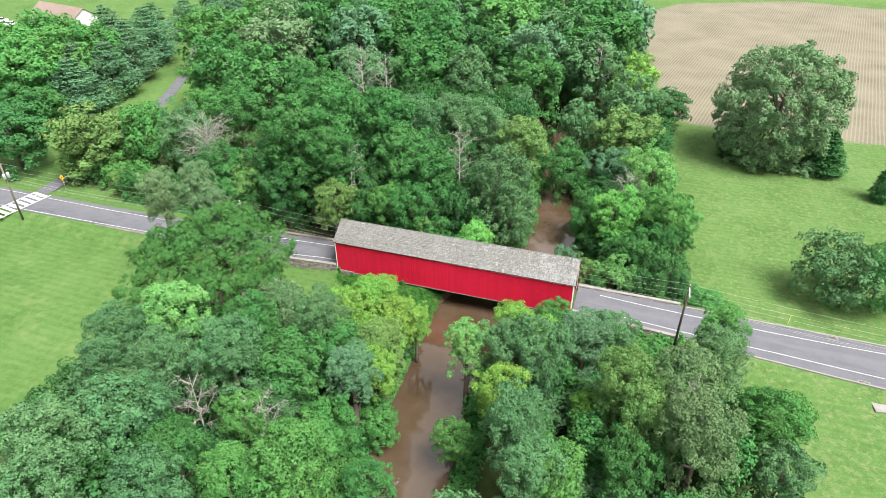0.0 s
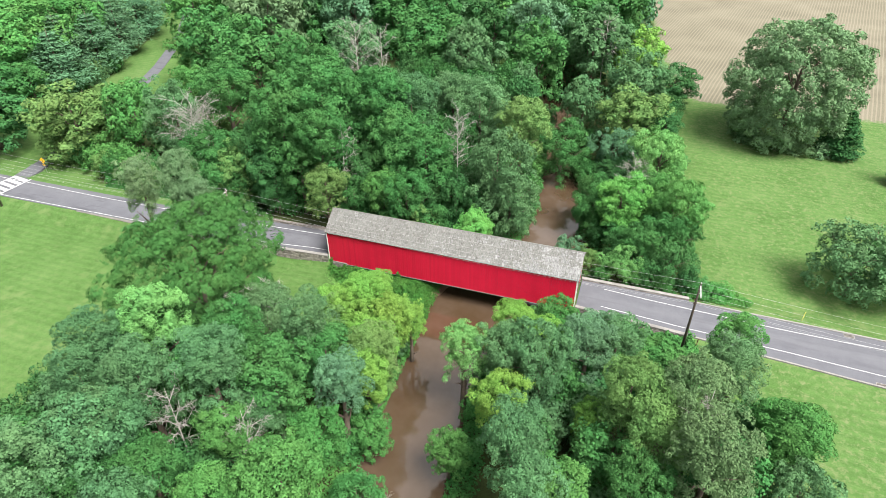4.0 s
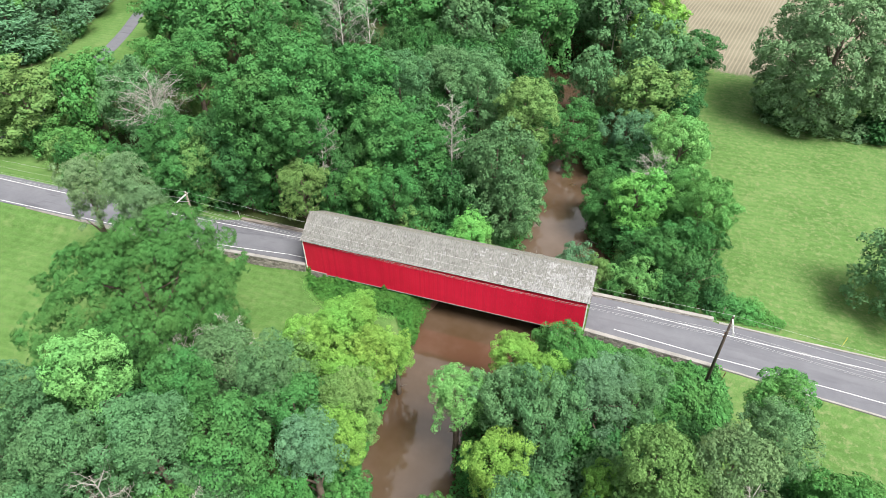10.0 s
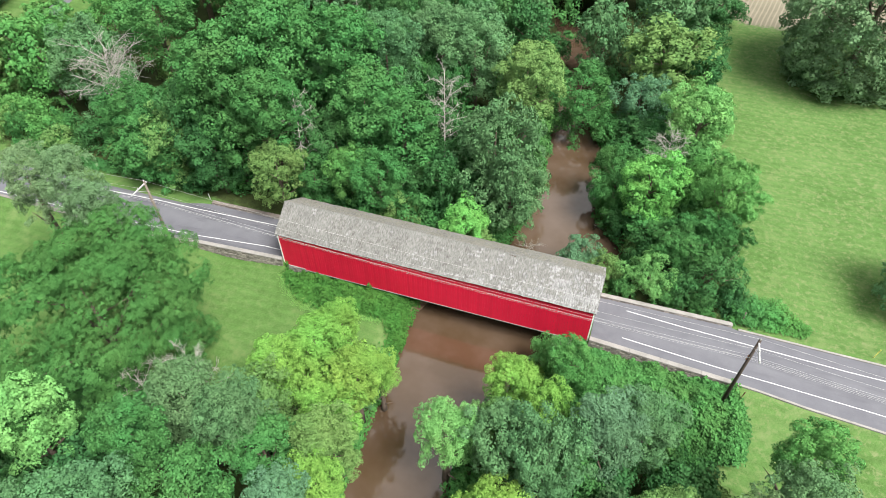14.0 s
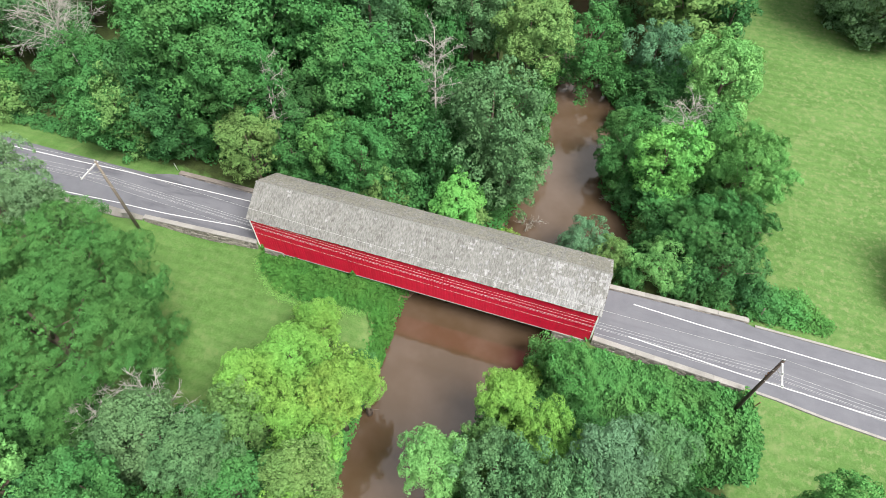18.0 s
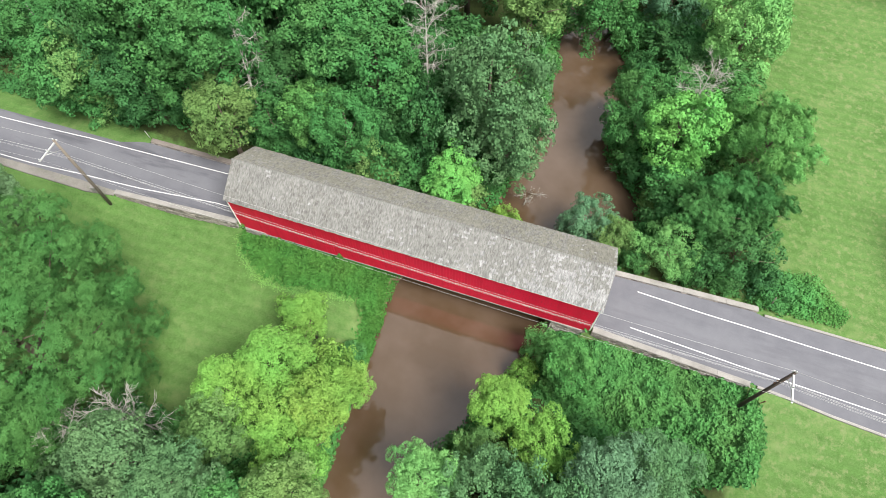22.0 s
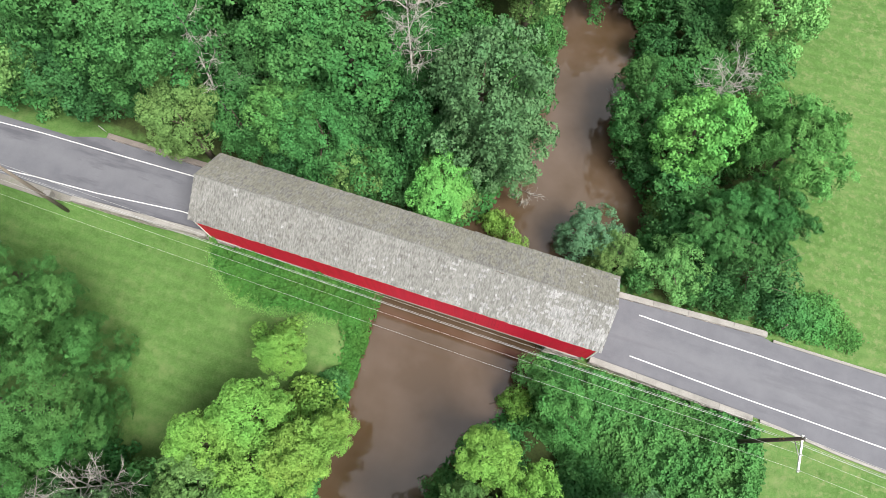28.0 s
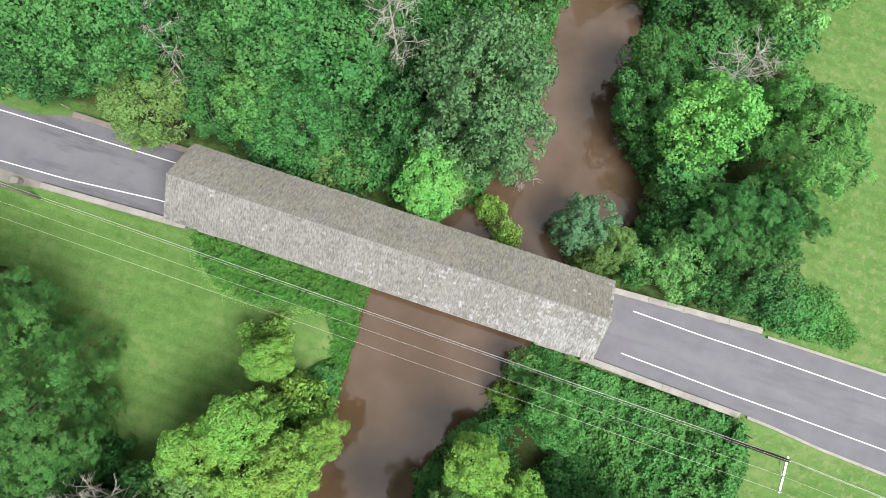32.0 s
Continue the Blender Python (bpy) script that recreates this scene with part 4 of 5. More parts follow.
def leaf_quads(pos, nor, size, rg, aspect=0.62, fold=0.22):
    """A bent rhombic leaf spray at each place, facing along nor."""
    k = len(pos)
    t = unit_rows(np.cross(nor, rg.normal(size=(k, 3))))
    b = np.cross(nor, t)
    L = (size * rg.uniform(0.65, 1.35, k))[:, None]
    W = L * aspect * rg.uniform(0.75, 1.25, k)[:, None]
    droop = nor * L * fold
    v = np.stack([pos - t * L * 0.5 - droop, pos + b * W * 0.5 + t * L * 0.08, pos + t * L * 0.5 - droop, pos - b * W * 0.5 + t * L * 0.08], 1)
    return v.reshape(-1, 3), np.arange(4 * k).reshape(-1, 4)


def leaf_tris(pos, nor, size, rg, aspect=0.7):
    """Cheap three-cornered sprays for the far crowns."""
    k = len(pos)
    t = unit_rows(np.cross(nor, rg.normal(size=(k, 3))))
    b = np.cross(nor, t)
    L = (size * rg.uniform(0.65, 1.35, k))[:, None]
    v = np.stack([pos - t * L * 0.5, pos + t * L * 0.35 + b * L * aspect * 0.5, pos + t * L * 0.35 - b * L * aspect * 0.5], 1)
    return v.reshape(-1, 3), np.arange(3 * k).reshape(-1, 3)


def leaf_stars(pos, nor, size, rg, rays=6):
    """Whorls of narrow drooping leaflets, as walnut and ash have."""
    V = []
    k = len(pos)
    t0 = unit_rows(np.cross(nor, rg.normal(size=(k, 3))))
    b0 = np.cross(nor, t0)
    L = (size * rg.uniform(0.7, 1.3, k))[:, None]
    for i in range(rays):
        a = 2 * math.pi * i / rays + rg.uniform(-0.25, 0.25, k)[:, None]
        d = unit_rows(t0 * np.cos(a) + b0 * np.sin(a) + nor * rg.uniform(-0.1, 0.5, k)[:, None])
        s = np.cross(nor, d)
        tip = pos + d * L - nor * L * 0.25
        mid = pos + d * L * 0.55 + nor * L * 0.04
        V.append(np.stack([pos, mid + s * L * 0.14, tip, mid - s * L * 0.14], 1))
    v = np.stack(V, 1).reshape(-1, 3)
    return v, np.arange(len(v)).reshape(-1, 4)


def crown_lobes(rg, R, H, lump, foot=0.12, cap=0.88, uneven=0.42, open_=0.9):
    """Centres, sizes and facings of the leaf clumps of a crown: a lumpy dome over a skirt that draws in towards the ground."""
    zt = H - cap * R
    drop = max(0.0, zt - foot * H)
    gap = open_ * math.pi * (lump * R) ** 2
    n_dome, n_skirt = max(7, int(2 * math.pi * R * R * 0.93 / gap)), int(2 * math.pi * 0.86 * R * drop / gap)
    i = np.arange(n_dome) + 0.5
    up = 1 - i / n_dome
    ph = i * 2.399963 + rg.uniform(-0.35, 0.35, n_dome)
    rr = np.sqrt(1 - up * up)
    dome = np.stack([rr * np.cos(ph), rr * np.sin(ph), up], 1)
    spot = dome * np.array([R, R, cap * R]) + np.array([0, 0, zt])
    if n_skirt:
        j = np.arange(n_skirt) + 0.5
        k = j / n_skirt
        ps = j * 2.399963 + rg.uniform(-0.35, 0.35, n_skirt)
        wide = R * (1 - 0.3 * k ** 1.3)
        side = np.stack([np.cos(ps), np.sin(ps), np.full(n_skirt, 0.1)], 1)
        spot = np.concatenate([spot, np.stack([wide * np.cos(ps), wide * np.sin(ps), zt - drop * k], 1)])
        dome = np.concatenate([dome, side])
    off = rg.uniform(-50, 50, 3)
    swell = np.array([1 + uneven * noise.noise(Vector(q * (1.7 / R)) + Vector(off)) for q in spot])
    lr = lump * R * rg.uniform(0.55, 1.4, len(spot))
    axis = np.array([0, 0, zt])
    cen = axis + (spot - axis) * (swell * np.where(rg.random(len(spot)) < 0.3, rg.uniform(0.55, 0.8, len(spot)), rg.uniform(0.84, 1.1, len(spot))))[:, None] - unit_rows(dome) * (0.8 * lr)[:, None]
    return cen, lr, unit_rows(dome)


def crown_points(rg, cen, lr, dirs, dense, fuzz, spray):
    """Places and facings of leaves, gathered in umbrella-like sprays over the clumps, with gaps between."""
    cnt = np.maximum(6, (1.9 * (lr / spray) ** 2).astype(int))
    pick = np.repeat(np.arange(len(cen)), cnt)
    k = len(pick)
    s = unit_rows(unit_rows(rg.normal(size=(k, 3))) + 0.6 * dirs[pick] + np.array([0, 0, 0.5]))
    mid = cen[pick] + s * (lr[pick] * rg.uniform(0.68, 1.08, k))[:, None] * np.array([1, 1, 0.8])
    wide = spray * rg.uniform(0.6, 1.35, k)
    each = np.maximum(4, (dense * wide * wide / 1.9).astype(int))
    own = np.repeat(np.arange(k), each)
    axis = unit_rows(s + np.array([0, 0, 0.3]) + rg.normal(size=(k, 3)) * 0.3)[own]
    m = len(own)
    out = unit_rows(np.cross(axis, rg.normal(size=(m, 3))))
    reach = np.sqrt(rg.random(m))[:, None]
    w = wide[own][:, None]
    P = mid[own] + out * reach * w + axis * (0.5 * (1 - reach * reach) + rg.uniform(-0.18, 0.1, (m, 1))) * w
    P[:, 2] = np.maximum(P[:, 2], 0.1)
    N = unit_rows(axis * 0.8 + out * reach * 1.05 + rg.normal(size=(m, 3)) * fuzz)
    return P, N, np.concatenate([cen, lr[:, None]], 1)


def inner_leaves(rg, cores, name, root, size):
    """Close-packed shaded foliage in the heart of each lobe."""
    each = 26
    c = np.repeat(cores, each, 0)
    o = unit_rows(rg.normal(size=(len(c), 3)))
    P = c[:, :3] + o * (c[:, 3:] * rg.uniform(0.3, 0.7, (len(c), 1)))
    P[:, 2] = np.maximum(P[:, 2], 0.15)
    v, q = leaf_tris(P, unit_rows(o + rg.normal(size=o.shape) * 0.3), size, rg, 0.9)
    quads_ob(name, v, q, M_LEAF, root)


def limbs(rg, H, R, z_fork, count, r0):
    """Trunk with forking limbs as one tapered mesh."""
    v, f = [], []
    lean = rg.uniform(-0.4, 0.4, 2)
    top = (lean[0], lean[1], H * 0.8)
    tube(v, f, [(0, 0, -0.4), (lean[0] * 0.2, lean[1] * 0.2, z_fork), (lean[0] * 0.6, lean[1] * 0.6, H * 0.55), top], [r0 * 1.3, r0, r0 * 0.55, r0 * 0.12], 7)
    for i in range(count):
        a = 2.4 * i + rg.uniform(-0.4, 0.4)
        k = z_fork + (H * 0.6 - z_fork) * i / count
        rad = R * rg.uniform(0.55, 0.85)
        p0, p1, p2 = (0.1 * lean[0], 0.1 * lean[1], k), (rad * 0.45 * math.cos(a), rad * 0.45 * math.sin(a), k + R * 0.35), (rad * math.cos(a + 0.2), rad * math.sin(a + 0.2), k + R * rg.uniform(0.55, 0.9))
        tube(v, f, [p0, p1, p2], [r0 * 0.45, r0 * 0.28, r0 * 0.06], 5)
    return v, f


TEMPLATES = {}


def template(style, nm, label, category, R, H, build):
    """Builds one tree or bush at the origin, to be placed and copied later."""
    root = thing(nm, pose(0, 0, 0), label, category)
    build(root)
    TEMPLATES.setdefault(style, []).append({"root": root, "R": R, "H": H, "used": False})


def leafy_builder(seed, R, H, lump, dense, size, star=False, foot=0.12, wood=True, aspect=0.85, fuzz=0.42, cap=0.88, uneven=0.42, open_=0.9, spray=0.4):
    def build(root):
        rg = np.random.default_rng(seed)
        if wood:
            v, f = limbs(rg, H, R, H * 0.2, 6, 0.022 * H)
            mesh_ob("trunk", v, f, M_BARK, root, smooth=True)
        P, N, cores = crown_points(rg, *crown_lobes(rg, R, H, lump, foot, cap, uneven, open_), dense, fuzz, spray)
        v, q = leaf_stars(P, N, size, rg) if star else leaf_tris(P, N, size, rg, aspect)
        quads_ob("crown" if wood else "foliage", v, q, M_LEAF, root)
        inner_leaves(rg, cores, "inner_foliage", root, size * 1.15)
    return build


for i, (tall, lump) in enumerate(((1.25, 0.27), (1.8, 0.24), (1.8, 0.27), (2.5, 0.23), (2.5, 0.26), (3.4, 0.25), (4.6, 0.27), (6.4, 0.27))):
    template("leafy", "tree", "", "tree", 4.0, 4.0 * tall, leafy_builder(10 + i, 4.0, 4.0 * tall, lump, 240, 0.2, foot=0.12 if tall < 2.6 else 0.36 if tall < 5 else 0.55))
for i, (tall, lump) in enumerate(((1.8, 0.29), (2.5, 0.27), (2.5, 0.3), (3.4, 0.29), (4.6, 0.31), (6.4, 0.29))):
    template("maple", "tree", "", "tree", 4.0, 4.0 * tall, leafy_builder(30 + i, 4.0, 4.0 * tall, lump, 210, 0.22, aspect=0.95, foot=0.12 if tall < 2.6 else 0.36 if tall < 5 else 0.55, fuzz=0.38, spray=0.47))
for i in range(2):
    template("frond", "tree", "", "tree", 4.2, 9.0, leafy_builder(50 + i, 4.2, 9.0, 0.27, 42, 0.31, star=True))
template("bigfrond", "walnut_tree", "", "tree", 10.0, 18.5, leafy_builder(61, 10.0, 18.5, 0.16, 56, 0.265, star=True, fuzz=0.3, foot=0.06, cap=0.56, uneven=0.14, open_=0.8, spray=0.55))
template("big", "tree", "", "tree", 11.0, 22.0, leafy_builder(71, 11.0, 22.0, 0.13, 95, 0.34, foot=0.03, cap=1.05, uneven=0.12, open_=0.55, spray=0.62))
for i in range(4):
    template("far", "tree", "", "tree", 6.0, 15.0, leafy_builder(80 + i, 6.0, 15.0, 0.22 + 0.02 * i, 50, 0.44, fuzz=0.22, spray=0.7))
for i in range(2):
    template("distant", "tree", "", "tree", 7.0, 16.0, leafy_builder(85 + i, 7.0, 16.0, 0.25, 24, 0.66, fuzz=0.22, spray=0.95))
for i in range(4):
    template("bush", "bush", "", "bush", 2.2, 3.6, leafy_builder(90 + i, 2.2, 3.6, 0.36, 190, 0.2, foot=-0.1, wood=False, spray=0.34))
for i in range(3):
    template("sapling", "young_tree", "", "young tree", 2.4, 8.0, leafy_builder(97 + i, 2.4, 8.0, 0.38, 110, 0.25, spray=0.36))


def conifer_builder(seed, R, H, whorls, boughs, droop, spread, round_off=1.0):
    def build(root):
        rg = np.random.default_rng(seed)
        v, f = [], []
        tube(v, f, [(0, 0, -0.3), (0, 0, H * 0.5), (0, 0, H)], [0.02 * H, 0.012 * H, 0.02], 7)
        mesh_ob("trunk", v, f, M_BARK, root, smooth=True)
        P, N = [], []
        for w in range(whorls):
            k = w / whorls
            z = H * (0.06 + 0.92 * k)
            reach = R * (1 - k ** round_off) ** 0.75 * min(1.0, 0.6 + 2 * k) * rg.uniform(0.72, 1.1) + 0.15
            for b in range(boughs):
                a = 2 * math.pi * (b + rg.uniform(0, 1)) / boughs
                m = int(8 + reach * 9)
                s = rg.uniform(0.15, 1, m) ** 0.7
                side = rg.normal(size=m) * spread * reach * s * 0.5
                x = reach * s
                P.append(np.stack([x * math.cos(a) - side * math.sin(a), x * math.sin(a) + side * math.cos(a), z - droop * x * s + rg.normal(size=m) * 0.08], 1))
                N.append(unit_rows(np.array([math.cos(a) * 0.3, math.sin(a) * 0.3, 1.0]) + rg.normal(size=(m, 3)) * 0.35))
        v, q = leaf_quads(np.concatenate(P), np.concatenate(N), 0.5, rg, 0.5, 0.15)
        quads_ob("crown", v, q, M_NEEDLE, root)
    return build


for i in range(2):
    template("pine", "pine_tree", "", "pine tree", 5.0, 15.0, conifer_builder(110 + i, 5.0, 15.0, 17, 8, 0.0, 0.62, 2.0))
template("spruce", "spruce_tree", "", "spruce tree", 3.6, 9.0, conifer_builder(120, 3.6, 9.0, 22, 9, 0.3, 0.45))

WORDS = {"deep": "dark green", "mid": "green", "bright": "fresh green", "lime": "pale bright green", "yellow": "yellow-green", "grey": "grey-green", "sage": "dull sage-green", "silver": "silvery grey-green", "spring": "vivid light green", "olive": "olive green", "walnut": "deep yellow-green", "blue": "blue-green"}
KIND = {"leafy": "broadleaf tree with a fine-leaved uneven crown", "maple": "broadleaf tree with a dense lumpy crown", "frond": "tree with drooping feathery leaf clusters", "bigfrond": "wide walnut tree",
        "big": "huge solitary broadleaf tree", "far": "broadleaf tree in the far wood", "distant": "broadleaf tree in the distant wood", "bush": "leafy bush growing under trees", "sapling": "young tree in the shade of taller crowns", "pine": "tall white pine with layered boughs", "spruce": "dense pointed spruce"}
vary = random.Random(77)


def tree(style, x, y, top, r, tint, where="", group="trees of the stream wood"):
    """Plants a tree with its highest leaves at z = top and crown radius r."""
    if style in ("leafy", "maple") and (y > 40 or x < -60):
        style = "far"
    base = at_land(x, y) - 0.05
    slim = (top - base) / r
    like = sorted(TEMPLATES[style], key=lambda p: abs(math.log(p["H"] / p["R"] / slim)))
    like = [p for p in like if abs(math.log(p["H"] / p["R"] / slim)) < abs(math.log(like[0]["H"] / like[0]["R"] / slim)) + 0.05]
    fresh = [p for p in like if not p["used"]]
    pick = fresh[0] if fresh else like[vary.randrange(len(like))]
    sxy, sz = r / pick["R"], (top - base) / pick["H"]
    m = Matrix.LocRotScale((x, y, base), Euler((0, 0, vary.uniform(0, 6.28))), (sxy * vary.uniform(0.88, 1.12), sxy * vary.uniform(0.88, 1.12), sz))
    if pick["used"]:
        own = pick["root"].scale
        root = copy_thing(pick["root"], m @ Matrix.Diagonal((1 / own[0], 1 / own[1], 1 / own[2], 1)))
    else:
        root = pick["root"]
        root.matrix_basis = m
        pick["used"] = True
    tagged(root, WORDS[tint] + " " + KIND[style] + (" " + where if where else ""), group="bushes under the trees" if style == "bush" else group)
    c = TINT[tint]
    k = vary.uniform(0.9, 1.12)
    for ch in root.children:
        ch.color = (c[0] * k * vary.uniform(0.92, 1.1), c[1] * k, c[2] * k * 1.06, 1)
    return root


# most trees listed here past y 40 take lighter tints: haze put into colour
tree("leafy", -110.7, 31.8, 16.0, 8.6, "bright")
tree("leafy", -108.7, 40.7, 16.0, 8.3, "bright")
tree("leafy", -127.0, 50.2, 17.0, 7.8, "bright")
tree("leafy", -109.4, 50.5, 16.0, 7.1, "bright")
tree("leafy", -127.2, 59.2, 15.0, 6.9, "bright")
tree("pine", -115.4, 64.2, 15.0, 5.7, "blue")
tree("pine", -101.0, 35.5, 13.0, 6.4, "blue")
tree("pine", -102.5, 48.0, 13.5, 6.2, "blue")
tree("pine", -106.4, 59.5, 16.0, 6.4, "blue")
tree("pine", -111.5, 72.0, 16.0, 6.6, "blue")
tree("pine", -115.5, 80.0, 15.5, 6.1, "blue")
tree("leafy", -102.0, 28.4, 8.0, 4.8, "mid")
tree("leafy", -90.6, 9.7, 11.0, 7.1, "deep")
tree("maple", -73.8, 12.7, 12.0, 8.4, "olive")
tree("leafy", -68.4, 15.2, 10.5, 5.2, "olive")
tree("leafy", -62.6, 15.1, 13.0, 5.2, "bright")
tree("leafy", -54.7, 15.9, 14.0, 5.5, "grey")
tree("leafy", -79.6, 32.0, 5.6, 3.6, "bright")
tree("bush", -74.5, 10.2, 4.6, 3.6, "olive")
tree("bush", -70.0, 10.0, 4.0, 3.2, "mid")
tree("bush", -78.0, 14.0, 4.4, 3.2, "olive")
tree("bush", -66.5, 9.4, 4.4, 3.2, "bright")
tree("bush", -61.0, 9.0, 5.0, 3.2, "bright")
tree("leafy", -57.6, 24.7, 13.0, 4.9, "bright")
tree("leafy", -50.2, 24.7, 15.0, 5.4, "mid")
tree("leafy", -89.4, 68.7, 17.0, 7.1, "bright")
tree("leafy", -69.8, 50.0, 16.0, 7.1, "mid")
tree("leafy", -77.0, 51.0, 11.0, 5.0, "bright")
tree("leafy", -79.2, 75.2, 17.0, 8.5, "bright")
tree("leafy", -63.9, 63.0, 20.0, 9.5, "silver")
tree("leafy", -55.4, 42.6, 17.0, 7.6, "mid")
tree("leafy", -40.9, 37.9, 16.0, 6.4, "mid")
tree("leafy", -65.1, 78.7, 19.0, 8.5, "mid")
tree("leafy", -57.4, 84.5, 19.0, 9.0, "mid")
tree("leafy", -46.0, 88.3, 19.0, 9.0, "mid")
tree("leafy", -32.7, 86.4, 19.0, 8.7, "mid")
tree("leafy", -38.7, 54.5, 15.0, 7.1, "grey")
tree("leafy", -24.6, 59.2, 17.0, 7.8, "mid")
tree("leafy", -15.2, 94.1, 20.0, 11.0, "bright")
tree("leafy", 7.9, 92.6, 20.0, 11.1, "mid")
tree("leafy", -2.4, 105.0, 20.0, 9.0, "mid")
tree("spruce", 55.0, 54.5, 8.4, 4.5, "deep")
tree("leafy", 49.6, 12.2, 8.6, 5.4, "grey")
tree("leafy", 54.7, 12.3, 8.0, 4.9, "mid")
tree("spruce", 62.8, 45.4, 9.0, 2.4, "deep")
tree("leafy", -17.1, -47.6, 14.0, 4.1, "mid")
tree("big", 45.6, 57.6, 22.0, 11.8, "silver", "beside a ploughed field", "trees on the lawn")
tree("bigfrond", -23.1, -20.4, 15.6, 9.5, "walnut", "on the mown lawn", "trees on the lawn")
tree("bush", -3.2, -13.2, 3.4, 2.3, "yellow")
tree("bush", -7.2, -9.6, 2.4, 2.2, "yellow")
# deep-tinted bushes along here put the shaded gaps under the crowns into colour
tree("bush", -13.2, 5.7, 2.6, 2.2, "deep")
tree("bush", -9.6, 5.4, 3.2, 2.3, "mid")
tree("bush", -6.4, 5.5, 2.8, 2.0, "deep")
tree("bush", -16.4, 6.2, 2.8, 2.0, "mid")
tree("bush", 23.6, 5.6, 2.2, 1.8, "mid")
tree("bush", 19.2, 4.9, 1.2, 1.5, "mid")
tree("bush", 15.4, 5.0, 0.8, 1.4, "olive")
tree("bush", 30.0, 6.6, 2.2, 2.0, "deep")
tree("bush", 31.8, 5.8, 1.2, 2.2, "mid")
tree("bush", 34.0, 6.4, 0.7, 2.0, "bright")
tree("bush", 27.2, 5.3, 1.0, 1.6, "mid")
tree("bush", 24.6, 6.0, 2.8, 2.0, "deep")

tree("bush", 13.0, -5.4, 1.7, 1.8, "lime")
tree("bush", 12.4, -8.0, 0.3, 1.5, "yellow")
tree("bush", 6.4, 6.8, -0.6, 1.6, "yellow")
tree("bush", 8.6, 4.6, 0.2, 1.6, "yellow")
tree("bush", 41.6, 54.2, 2.2, 3.2, "sage")
tree("bush", 47.6, 53.6, 2.4, 3.2, "sage")
tree("bush", 38.6, 57.0, 3.2, 3.2, "sage")
tree("pine", -104.0, 40.5, 15.0, 6.2, "blue")
tree("pine", -118.5, 66.0, 17.5, 6.4, "blue")
tree("pine", -119.0, 98.0, 13.0, 6.4, "blue")
tree("pine", -112.0, 103.0, 13.0, 6.0, "blue")
tree("leafy", -118.0, 36.0, 14.0, 6.5, "mid")
tree("leafy", -122.0, 27.0, 13.0, 6.5, "bright")
tree("leafy", -104.0, 24.0, 9.0, 5.0, "mid")
tree("bush", 21.0, -13.8, 1.4, 2.4, "mid")
tree("bush", 24.4, -13.0, 1.2, 2.2, "bright")
tree("bush", 18.2, -12.6, 1.6, 2.4, "mid")
tree("bush", -8.6, -21.8, 3.4, 2.6, "mid")
tree("bush", -24.0, -22.5, 3.6, 3.0, "mid")
tree("bush", -27.0, -26.0, 4.2, 3.0, "deep")
tree("bush", -16.5, -22.5, 3.4, 2.6, "mid")
tree("bush", -5.0, -22.0, 3.0, 2.4, "bright")
tree("bush", 26.6, -14.6, 2.0, 2.4, "mid")
tree("bush", 28.4, -16.2, 2.6, 2.4, "olive")
tree("bush", -14.0, 13.6, 5.0, 2.8, "deep")
tree("bush", -6.0, 10.5, 4.4, 2.6, "mid")
tree("bush", -1.2, 9.2, 3.0, 2.2, "mid")
tree("bush", 23.4, 18.6, 3.6, 2.6, "mid")
tree("bush", 21.0, 10.6, 3.0, 2.4, "deep")

